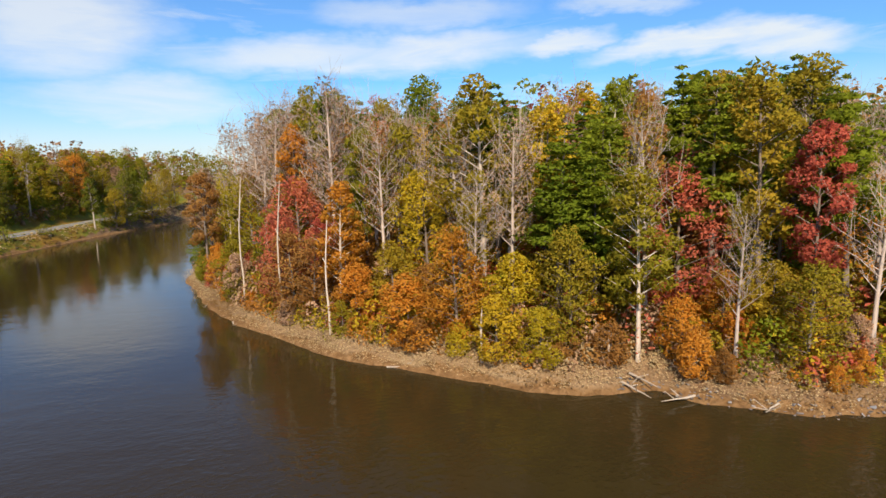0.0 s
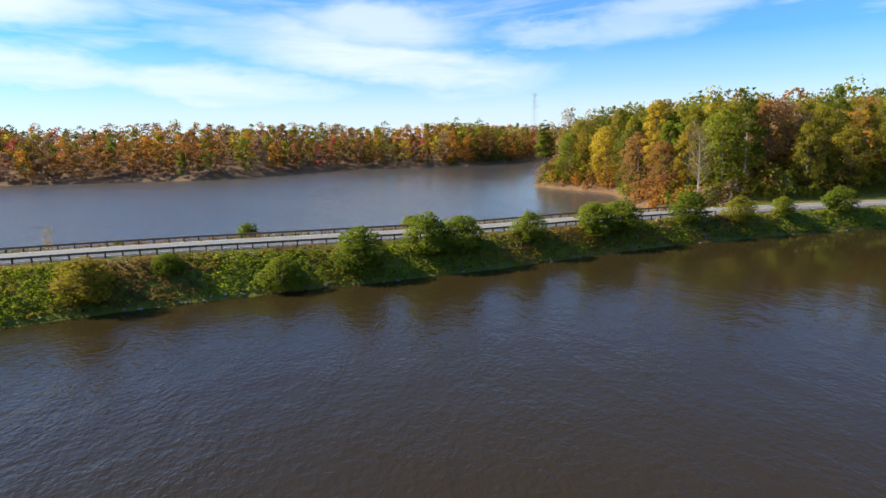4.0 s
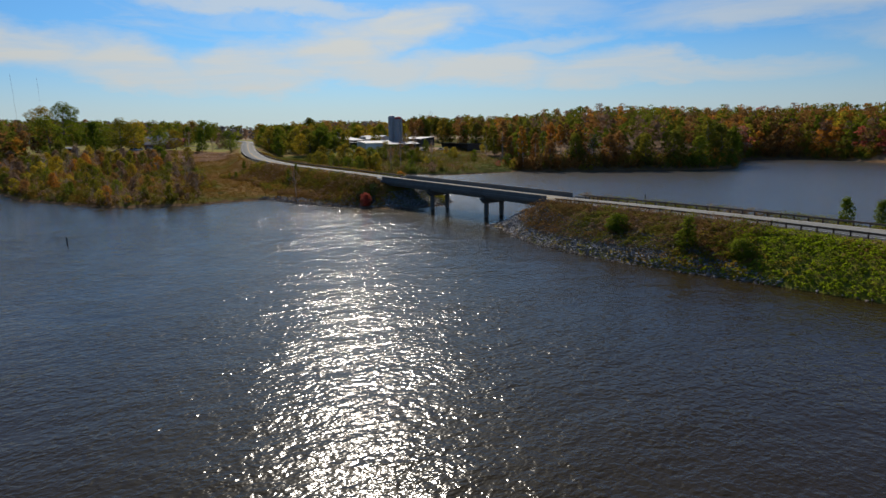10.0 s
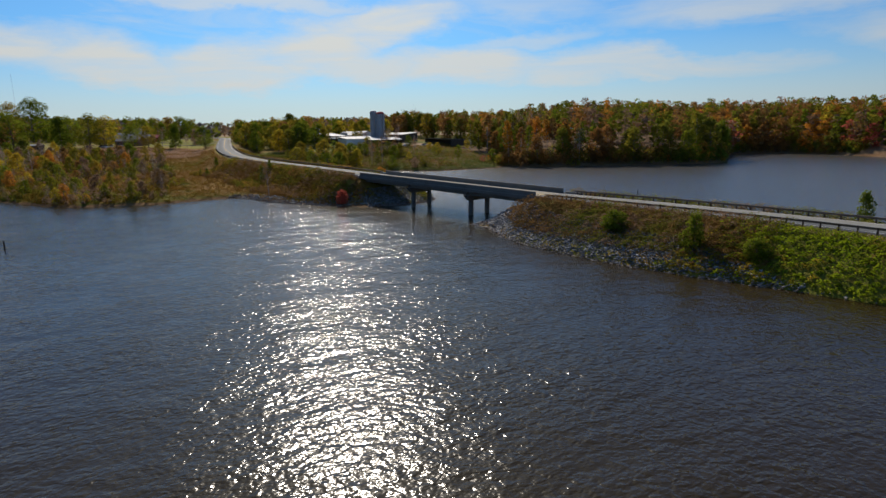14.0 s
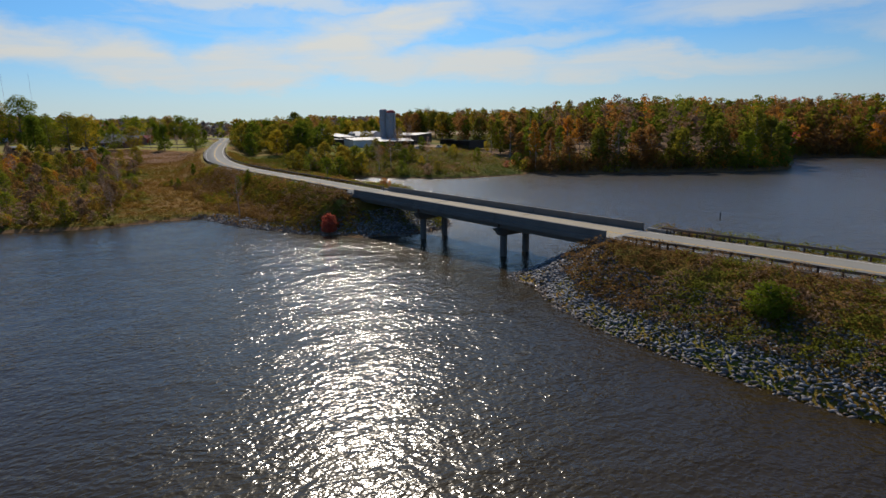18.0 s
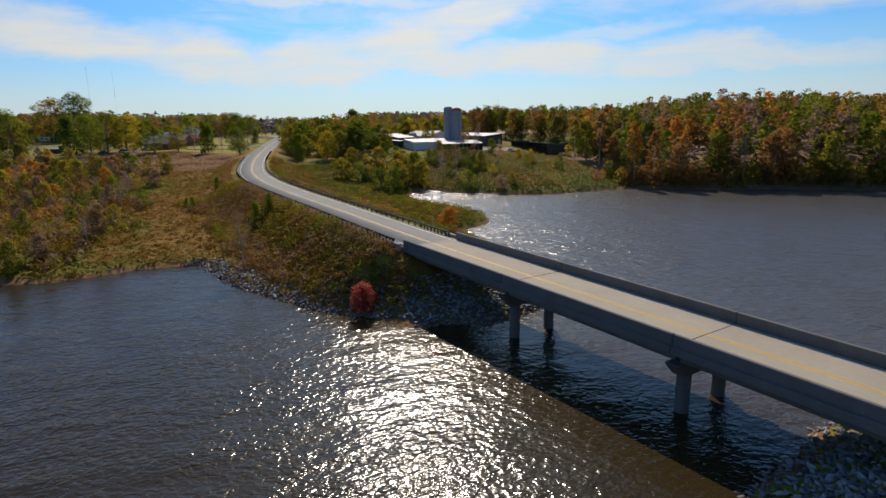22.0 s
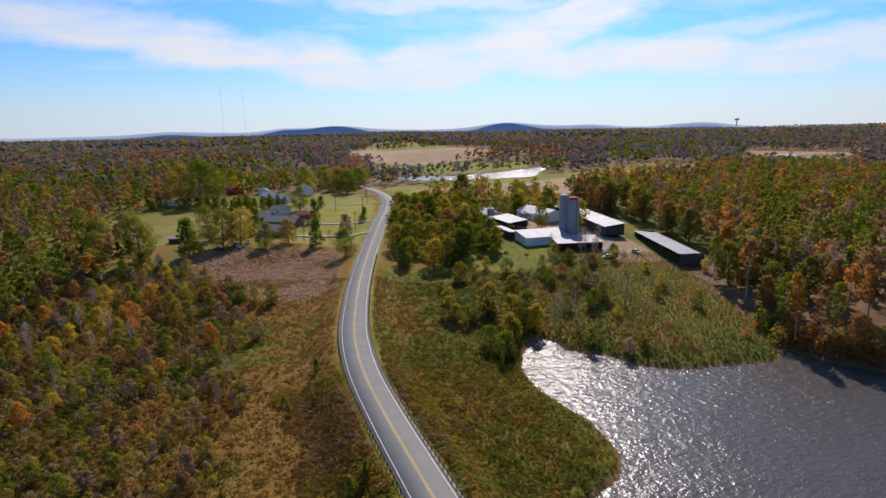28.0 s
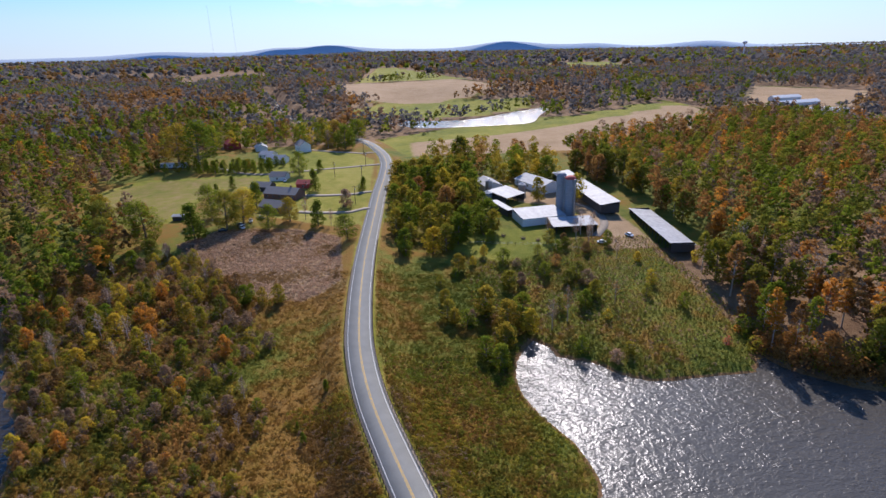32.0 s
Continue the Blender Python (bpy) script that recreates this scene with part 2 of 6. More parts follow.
LEAF = {
    "green": foliage("green_leaves", (0.125, 0.170, 0.016), (0.195, 0.235, 0.022), (0.300, 0.305, 0.030)),
    "olive": foliage("olive_leaves", (0.180, 0.200, 0.022), (0.320, 0.270, 0.030), (0.480, 0.300, 0.040)),
    "yellow": foliage("yellow_leaves", (0.380, 0.320, 0.030), (0.560, 0.420, 0.038), (0.620, 0.400, 0.042)),
    "orange": foliage("orange_leaves", (0.420, 0.230, 0.032), (0.620, 0.260, 0.042), (0.620, 0.330, 0.060)),
    "red": foliage("red_leaves", (0.430, 0.095, 0.060), (0.560, 0.140, 0.090), (0.600, 0.250, 0.110)),
    "russet": foliage("russet_leaves", (0.260, 0.135, 0.042), (0.390, 0.190, 0.055), (0.480, 0.270, 0.080)),
    "tan": foliage("dry_leaves", (0.320, 0.195, 0.120), (0.430, 0.270, 0.165), (0.500, 0.325, 0.205), 0.3),
    "moss": foliage("mossy_leaves", (0.130, 0.150, 0.022), (0.195, 0.200, 0.028), (0.270, 0.240, 0.036)),
    "brown": foliage("brown_leaves", (0.175, 0.105, 0.040), (0.245, 0.140, 0.050), (0.310, 0.185, 0.070)),
    "straw": foliage("straw_grass", (0.330, 0.235, 0.120), (0.420, 0.310, 0.165), (0.500, 0.380, 0.210), 0.3),
    # Leafless crowns of the far woods; their grey also paints in distance haze.
    "hazed_twig": foliage("hazed_grey_twig_crowns", (0.150, 0.140, 0.132), (0.190, 0.175, 0.165), (0.230, 0.205, 0.190), 0.4),
    "pine": foliage("pine_needles", (0.120, 0.165, 0.018), (0.185, 0.230, 0.022), (0.275, 0.290, 0.030), 0.45),
    "creeper": foliage("creeper_leaves", (0.180, 0.260, 0.012), (0.260, 0.350, 0.016), (0.370, 0.400, 0.024), 0.5),
    "thorn": foliage("leafless_thorn", (0.240, 0.155, 0.100), (0.310, 0.200, 0.125), (0.370, 0.245, 0.145), 0.45),
    "sward": material("meadow_grass_blades", build_sward),
}
BARK = solid("bark", (0.17, 0.13, 0.10), 0.9, wear=0.5, scale=1.2, bump=0.5)
PALE_BARK = solid("pale_bark", (0.46, 0.38, 0.30), 0.85, wear=0.4, scale=1.0, bump=0.4)
TWIGS = solid("grey_twigs", (0.42, 0.335, 0.275), 0.9, wear=0.3)
CONCRETE = solid("concrete", (0.25, 0.24, 0.215), 0.85, wear=0.22, scale=0.6, bump=0.2)
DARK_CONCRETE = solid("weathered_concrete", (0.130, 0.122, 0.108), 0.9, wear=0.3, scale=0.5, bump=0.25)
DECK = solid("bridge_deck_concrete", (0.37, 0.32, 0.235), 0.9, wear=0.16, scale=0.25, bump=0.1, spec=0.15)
ASPHALT = solid("worn_asphalt", (0.225, 0.220, 0.195), 0.9, wear=0.16, scale=0.3, bump=0.15, spec=0.2)
GRAVEL = solid("gravel_drive", (0.27, 0.22, 0.165), 0.95, wear=0.3, scale=0.8, bump=0.3)
WHITE_PAINT = solid("white_road_paint", (0.52, 0.51, 0.48), 0.7, wear=0.3, scale=1.5)
YELLOW_PAINT = solid("yellow_road_paint", (0.62, 0.36, 0.03), 0.7, wear=0.25, scale=1.5)
STEEL = solid("galvanised_steel", (0.36, 0.37, 0.37), 0.45, 0.7, wear=0.25)
RAIL_STEEL = solid("weathered_rail_steel", (0.155, 0.115, 0.085), 0.75, 0.1, wear=0.35, spec=0.2)
WOOD_POST = solid("creosoted_wood", (0.075, 0.05, 0.035), 0.9, wear=0.4)
def build_rock(n):
    """Quarry stone: each one lighter or darker, stained brown towards the water."""
    p = place_of(n)
    shade = n.math("ADD", n.math("MULTIPLY", n.add("ShaderNodeNewGeometry").outputs["Random Per Island"], 0.6), n.math("MULTIPLY", n.add("ShaderNodeObjectInfo").outputs["Random"], 0.5))
    f = n.math("ADD", n.math("MULTIPLY", n.math("FRACT", n.math("MULTIPLY", shade, 3.7)), 0.7), n.math("MULTIPLY", n.noise(p, 4.0, 4), 0.4))
    col = n.ramp(f, [(0.15, (0.060, 0.058, 0.056)), (0.5, (0.145, 0.147, 0.152)), (0.8, (0.235, 0.240, 0.250)), (1.0, (0.360, 0.355, 0.340))])
    low = n.add("ShaderNodeMapRange", {"Value": n.add("ShaderNodeSeparateXYZ", {"Vector": p}).outputs[2], "From Min": 0.55, "From Max": 0.1, "To Min": 0.0, "To Max": 0.7}).outputs[0]
    col = n.mix(n.math("MULTIPLY", low, n.noise(p, 1.5, 3)), col, (0.20, 0.115, 0.055, 1))
    nb = n.add("ShaderNodeBump", {"Height": n.noise(p, 9.0, 5), "Strength": 0.5, "Distance": 0.05})
    return n.add("ShaderNodeBsdfPrincipled", {"Base Color": col, "Roughness": 0.85, "Normal": nb.outputs[0]}).outputs[0]


ROCK = material("grey_riprap", build_rock)
METAL_ROOF = solid("zinc_roof_sheet", (0.31, 0.31, 0.315), 0.6, 0.0, wear=0.4, scale=0.5, spec=0.25)
WHITE_WALL = solid("white_siding", (0.70, 0.70, 0.68), 0.7, wear=0.12)
RED_WALL = solid("red_barn_boards", (0.42, 0.065, 0.05), 0.8, wear=0.25)
BRICK_WALL = solid("brown_brick", (0.22, 0.11, 0.075), 0.85, wear=0.3, scale=4)
DARK_WALL = solid("dark_boards", (0.07, 0.06, 0.05), 0.9, wear=0.3)
SHINGLE = solid("grey_shingles", (0.205, 0.185, 0.17), 0.9, wear=0.25, scale=1.5)
GLASS = solid("window_glass", (0.02, 0.025, 0.03), 0.08, wear=0.1, bump=0.0)
RUBBER = solid("tyre_rubber", (0.02, 0.02, 0.02), 0.85)
SILO_WALL = solid("silo_staves", (0.29, 0.295, 0.31), 0.75, wear=0.2, scale=0.7)
BLUE_STEEL = solid("blue_grey_steel", (0.19, 0.25, 0.33), 0.5, 0.3, wear=0.2)
DEADWOOD = solid("driftwood", (0.38, 0.31, 0.24), 0.9, wear=0.35)


def build_water(n):
    p = place_of(n)
    wind = n.add("ShaderNodeMapping", {"Vector": p, "Rotation": (0, 0, radians(-14)), "Scale": (1.0, 0.72, 1.0)}).outputs[0]
    big, mid, small = n.noise(wind, 0.8, 1, 0.5, 0.2), n.noise(wind, 2.4, 1, 0.45, 0.3), n.noise(wind, 6.5, 0.5, 0.4, 0.2)
    long = n.noise(n.add("ShaderNodeMapping", {"Vector": p, "Rotation": (0, 0, radians(-20)), "Scale": (1.0, 0.4, 1.0)}).outputs[0], 0.30, 2, 0.5, 0.3)
    xy = n.add("ShaderNodeSeparateXYZ", {"Vector": p})
    # The cove under the wood is sheltered; the open water towards the bridge is ruffled.
    east = n.add("ShaderNodeMapRange", {"Value": xy.outputs[0], "From Min": 60.0, "From Max": -40.0, "To Min": 0.10, "To Max": 1.0}).outputs[0]
    # Cat's paws, and trains of ripples drawn out across the wind.
    gusts = n.math("MULTIPLY", east, n.ramp(n.noise(p, 0.018, 3), [(0.36, grey(0.6)), (0.60, grey(1.0))]))
    gusts = n.math("MULTIPLY", gusts, n.ramp(n.noise(wind, 0.16, 3, 0.6), [(0.34, grey(0.6)), (0.66, grey(1.0))]))
    # North of the road the wind has a longer run.
    over = n.math("SUBTRACT", xy.outputs[1], n.math("MULTIPLY", xy.outputs[0], 0.21))
    north = n.add("ShaderNodeMapRange", {"Value": over, "From Min": 74.0, "From Max": 90.0, "To Min": 0.0, "To Max": 1.0}).outputs[0]
    swell = n.math("MULTIPLY", big, n.math("ADD", 0.115, n.math("MULTIPLY", north, 0.24)))
    chop = n.math("ADD", n.math("MULTIPLY", mid, 0.128), n.math("MULTIPLY", small, 0.028))
    h = n.math("ADD", n.math("ADD", swell, n.math("MULTIPLY", long, 0.26)), n.math("MULTIPLY", chop, n.math("ADD", 1.0, n.math("MULTIPLY", north, 0.35))))
    nb = n.add("ShaderNodeBump", {"Height": n.math("MULTIPLY", h, gusts), "Strength": 1.0, "Distance": 1.05})
    silt_and_sheen = n.mix(n.noise(p, 0.012, 3), (0.028, 0.0190, 0.0068, 1), (0.037, 0.0250, 0.0085, 1))
    # Northern reach: a paler base colour stands in for reflected sky brightness.
    silt_and_sheen = n.mix(north, silt_and_sheen, (0.075, 0.068, 0.058, 1))
    rough = n.math("ADD", n.math("MULTIPLY", east, 0.13), n.math("ADD", 0.03, n.math("MULTIPLY", north, 0.09)))
    return n.add("ShaderNodeBsdfPrincipled", {"Base Color": silt_and_sheen, "Roughness": rough, "IOR": 1.33, "Specular IOR Level": 0.38, "Normal": nb.outputs[0]}).outputs[0]


WATER = material("murky_lake_water", build_water)


def build_ground(n):
    """Rank grass and brush, parted by what grows where: R mown green, G dry field, B bare soil or stubble, A wet mud."""
    p = place_of(n)
    att = n.add("ShaderNodeAttribute", attribute_name="cover")
    rgb = n.add("ShaderNodeSeparateColor", {"Color": att.outputs["Color"]})
    blend, mid, fine = meadow_blend(n, p)
    rough = n.ramp(blend, MEADOW)
    lawn = n.ramp(blend, [(0.36, (0.135, 0.150, 0.018)), (0.50, (0.220, 0.205, 0.028)), (0.68, (0.310, 0.255, 0.060))])
    dry = n.ramp(blend, [(0.36, (0.135, 0.080, 0.044)), (0.52, (0.240, 0.150, 0.080)), (0.70, (0.320, 0.220, 0.120))])
    soil = n.ramp(blend, [(0.36, (0.300, 0.200, 0.105)), (0.52, (0.370, 0.250, 0.140)), (0.70, (0.420, 0.300, 0.180))])
    mud = n.ramp(fine, [(0.35, (0.140, 0.072, 0.028)), (0.65, (0.270, 0.155, 0.070))])
    def edge(s):
        return n.ramp(n.math("ADD", s, n.math("MULTIPLY", n.math("SUBTRACT", mid, 0.5), 0.35)), [(0.40, grey(0.0)), (0.60, grey(1.0))])
    col = n.mix(edge(rgb.outputs[0]), rough, lawn)
    col = n.mix(edge(rgb.outputs[1]), col, dry)
    col = n.mix(edge(rgb.outputs[2]), col, soil)
    col = n.mix(edge(att.outputs["Alpha"]), col, mud)
    nb = n.add("ShaderNodeBump", {"Height": n.math("ADD", fine, mid), "Strength": 0.8, "Distance": 0.5})
    return n.add("ShaderNodeBsdfPrincipled", {"Base Color": col, "Roughness": 0.95, "Specular IOR Level": 0.1, "Normal": nb.outputs[0]}).outputs[0]


GROUND = material("rough_grassland", build_ground)


# ---- mesh helpers ----
def obj(name, verts, faces, mat, parent=None, label="", smooth=False):
    me = bpy.data.meshes.new(name)
    me.from_pydata([tuple(v) for v in verts], [], [tuple(f) for f in faces])
    for m in mat if isinstance(mat, (list, tuple)) else [mat]:
        me.materials.append(m)
    if smooth:
        me.polygons.foreach_set("use_smooth", [True] * len(me.polygons))
    ob = new(name, me)
    ob.parent = parent
    return tagged(ob, label)


def part(name, bm, mat, parent, label="", smooth=False):
    me = bpy.data.meshes.new(name)
    bm.to_mesh(me)
    bm.free()
    me.materials.append(mat)
    if smooth:
        me.polygons.foreach_set("use_smooth", [True] * len(me.polygons))
    ob = new(name, me)
    ob.parent = parent
    return tagged(ob, label)


def raw(name, co, idx, sides, mat, parent=None, mats=None, normals=None):
    """A mesh from arrays: points, corner indices of faces that all have that many sides."""
    me = bpy.data.meshes.new(name)
    co, idx = np.asarray(co, np.float32), np.asarray(idx, np.int32).reshape(-1, sides)
    if normals is not None:
        # Each leaf's front is turned the way its crown faces.
        a, b, c = co[idx[:, 0]], co[idx[:, 1]], co[idx[:, 2]]
        away = (np.cross(b - a, c - a) * np.asarray(normals)[idx[:, 0]]).sum(1) < 0
        idx[away] = idx[away][:, ::-1]
    idx = idx.ravel()
    n = len(idx) // sides
    me.vertices.add(len(co)), me.loops.add(len(idx)), me.polygons.add(n)
    me.vertices.foreach_set("co", co.ravel())
    me.loops.foreach_set("vertex_index", idx)
    me.polygons.foreach_set("loop_start", np.arange(n, dtype=np.int32) * sides)
    for m in mat if isinstance(mat, (list, tuple)) else [mat]:
        me.materials.append(m)
    if mats is not None:
        me.polygons.foreach_set("material_index", np.asarray(mats, np.int32))
    me.update(calc_edges=True)
    if normals is not None:
        me.polygons.foreach_set("use_smooth", [True] * n)
        me.normals_split_custom_set_from_vertices(np.asarray(normals, np.float32))
    ob = new(name, me)
    ob.parent = parent
    return ob


def box_bm(size, at=(0, 0, 0), bevel=0.0, turn=0.0):
    bm = bmesh.new()
    bmesh.ops.create_cube(bm, size=1.0)
    bmesh.ops.scale(bm, vec=size, verts=bm.verts)
    if bevel:
        bmesh.ops.bevel(bm, geom=bm.edges[:], offset=bevel, segments=1, affect="EDGES")
    bmesh.ops.transform(bm, matrix=Matrix.Translation(at) @ Matrix.Rotation(turn, 4, "Z"), verts=bm.verts)
    return bm


def tube_bm(r, h, at=(0, 0, 0), sides=20, top=None):
    bm = bmesh.new()
    bmesh.ops.create_cone(bm, cap_ends=True, segments=sides, radius1=r, radius2=r if top is None else top, depth=h)
    bmesh.ops.translate(bm, vec=(at[0], at[1], at[2] + h / 2), verts=bm.verts)
    return bm


def empty(name, at=(0, 0, 0), turn=0.0):
    e = new(name)
    e.matrix_world = pose(*at, 0, 0, turn)
    return e


def hashed(ix, iy, seed):
    v = np.sin(ix * 127.1 + iy * 311.7 + seed * 74.7) * 43758.5453
    return v - np.floor(v)


def soft_noise(x, y, size, seed=0, octaves=3):
    """Smooth noise over the plan, about -1 to 1."""
    total, amp = np.zeros_like(x, float), 1.0
    for o in range(octaves):
        u, v = x / size, y / size
        iu, iv = np.floor(u), np.floor(v)
        fu, fv = u - iu, v - iv
        fu, fv = fu * fu * (3 - 2 * fu), fv * fv * (3 - 2 * fv)
        a, b = hashed(iu, iv, seed + o), hashed(iu + 1, iv, seed + o)
        c, d = hashed(iu, iv + 1, seed + o), hashed(iu + 1, iv + 1, seed + o)
        total += amp * ((a + (b - a) * fu) * (1 - fv) + (c + (d - c) * fu) * fv - 0.5) * 2
        amp, size = amp * 0.5, size * 0.47
    return total


def spline(knots, step=2.0):
    """A smooth line through the knots, sampled about every step metres."""
    k = np.asarray(knots, float)
    k = np.vstack([2 * k[0] - k[1], k, 2 * k[-1] - k[-2]])
    out = []
    for a, b, c, d in zip(k, k[1:], k[2:], k[3:]):
        n = max(1, int(np.linalg.norm(c - b) / step))
        t = (np.arange(n) / n)[:, None]
        out.append(0.5 * (2 * b + (c - a) * t + (2 * a - 5 * b + 4 * c - d) * t**2 + (3 * b - a - 3 * c + d) * t**3))
    return np.vstack([*out, k[-2][None]])


def to_line(x, y, line):
    """Distance to a polyline, and how far along it (in samples) the nearest place lies."""
    best, at = np.full(x.shape, 1e9), np.zeros(x.shape)
    for i, (a, b) in enumerate(zip(line[:-1, :2], line[1:, :2])):
        d = b - a
        t = np.clip(((x - a[0]) * d[0] + (y - a[1]) * d[1]) / (d @ d + 1e-9), 0, 1)
        r = np.hypot(x - a[0] - t * d[0], y - a[1] - t * d[1])
        near = r < best
        best, at = np.where(near, r, best), np.where(near, i + t, at)
    return best, at


def inside(x, y, poly):
    hit = np.zeros(x.shape, bool)
    for (ax, ay), (bx, by) in zip(poly, np.roll(poly, -1, 0)):
        if ay != by:
            hit ^= ((ay > y) != (by > y)) & (x < (bx - ax) * (y - ay) / (by - ay) + ax)
    return hit


# ---- the plan: shores, road, heights ----
WEST_SHORE = [(-147, 35), (-152, 27.5), (-160, 22.3), (-168, 16.5), (-177, 13), (-183, 11), (-184, 6), (-183, 0), (-179.5, -9), (-182, -22), (-187, -33), (-210, -50), (-222, -60), (-246, -70), (-265, -83), (-302, -106), (-350, -135), (-370, -180), (-330, -225), (-200, -250), (-60, -235), (10, -160), (24, -90)]
HEADLAND_SHORE = [(31, -52), (31.7, -40), (32.5, -35), (35, -32), (37, -29), (40, -28.3), (41, -25.5), (41, -22), (42.6, -18), (46.5, -14), (50.3, -10), (54.5, -5), (59.3, -0.5), (66.3, 3.9), (75, 9.5), (86, 14.5), (95, 17.4), (103, 19.6), (115, 23), (128, 19), (150, 12), (200, 2), (260, 0), (310, 12), (322, 32), (300, 44)]
CAUSEWAY_SOUTH = [(262, 54), (222, 66), (174, 76), (125, 82), (85, 83), (55, 80.3), (33, 76.3), (24, 73), (12, 70.3), (0, 67.6), (-14, 65.6), (-28, 62.5), (-42, 58.2), (-54, 53.8), (-64, 49.4), (-76, 45.4), (-87, 43.7), (-97.5, 44.2), (-103.5, 47), (-108, 51), (-113, 57)]
CAUSEWAY_NORTH = [(-115, 63), (-111, 69), (-100, 72), (-84, 75.5), (-66, 80), (-44, 84.5), (-20, 88), (5, 91), (28, 95), (50, 100), (66, 105)]
FAR_SHORE = [(64, 118), (70, 140), (76, 160), (70, 179), (65, 199), (80, 225), (110, 290), (150, 390), (185, 478), (170, 480), (150, 440), (120, 388), (70, 363), (0, 358), (-26, 341), (-50, 315), (-73, 300), (-107, 305), (-174, 310), (-215, 320), (-250, 315), (-255, 290), (-235, 262), (-218, 240), (-208, 228), (-206, 211), (-215, 190), (-227, 170), (-234, 151), (-245, 139)]
NORTH_COVE = [(-255, 135), (-251, 132.5), (-246, 129), (-245.5, 118), (-245, 107), (-245.5, 98), (-251, 90), (-258, 85), (-262, 76), (-268, 75), (-273, 71), (-261, 63), (-247, 60.5), (-234, 63.3), (-223, 68), (-210, 69.5), (-202, 66), (-199, 62), (-193, 55.8), (-187, 57), (-180, 59), (-173, 58.3), (-163, 58), (-155, 57), (-146, 53), (-142, 43)]
LAKE = spline(WEST_SHORE + HEADLAND_SHORE + CAUSEWAY_SOUTH + CAUSEWAY_NORTH + FAR_SHORE + NORTH_COVE, 4.0)
POND = spline([(-741, 36), (-700, 60), (-690, 97), (-692, 140), (-702, 180), (-760, 205), (-841, 241), (-838, 225), (-800, 180), (-762, 140), (-745, 100), (-760, 60)], 6)

ROAD = spline([(430, 38, 4.5), (345, 63, 3.9), (260, 76, 3.6), (197, 83.8, 3.5), (137, 90, 3.5), (94, 91.6, 3.6), (61, 90, 3.7), (37, 86.8, 3.9), (14, 81.3, 4.1), (-8, 78.0, 4.4), (-28, 75.4, 4.7), (-48, 72, 4.9), (-67, 68, 5.05), (-85, 63.3, 5.15), (-102.5, 58.2, 5.2), (-129.7, 49.9, 5.78), (-157, 41.6, 6.35), (-188, 33, 7.1), (-216, 25.3, 7.7), (-238, 20, 8.3), (-260, 17, 8.9), (-282, 16.2, 9.5), (-310, 16.4, 10.2), (-345, 17.8, 11.1), (-390, 20.7, 12.3), (-430, 23.3, 13.2), (-472, 26.8, 14.0), (-513, 28.2, 14.8), (-554, 24, 15.2), (-606, 11, 15.2), (-660, -16, 15), (-752, -55, 13), (-883, -96, 12), (-1100, -150, 14)], 2.0)
ROAD_COARSE = ROAD[::3]
JOINT_W, JOINT_E = np.array([-157.0, 41.6]), np.array([-102.5, 58.2])
DECK_W, DECK_E = 6.35, 5.2                      # the deck falls towards the east
AXIS = (JOINT_E - JOINT_W) / np.linalg.norm(JOINT_E - JOINT_W)
SIDE = np.array([-AXIS[1], AXIS[0]])           # towards the north edge of the deck
SPAN = float(np.linalg.norm(JOINT_E - JOINT_W))

HEIGHTS = [(-200, 10, 3.2), (-215, -20, 2.6), (-255, -45, 3.5), (-300, -50, 6), (-330, -20, 9.5), (-385, -45, 12.5), (-240, 45, 2.8), (-300, 50, 7), (-290, 110, 5), (-320, 140, 7), (-377, 114, 9.5), (-420, 90, 12), (-280, 200, 13), (-330, 260, 18), (-450, 160, 14), (-500, 60, 15), (-480, -30, 14.5), (-560, -60, 16), (-520, -130, 16), (-430, -110, 13), (-600, 120, 14), (-700, 100, 11), (-900, 100, 12), (-740, 350, 15), (-1100, 200, 28), (-800, -150, 25), (-900, -350, 28), (-1100, -80, 27), (-400, -180, 14), (75, -50, 13), (140, -30, 15), (90, -10, 10), (200, -40, 15), (120, 150, 9), (200, 130, 14), (150, 250, 13), (300, 100, 14), (-100, 420, 14), (60, 450, 12), (-300, 420, 16), (300, 350, 14)]


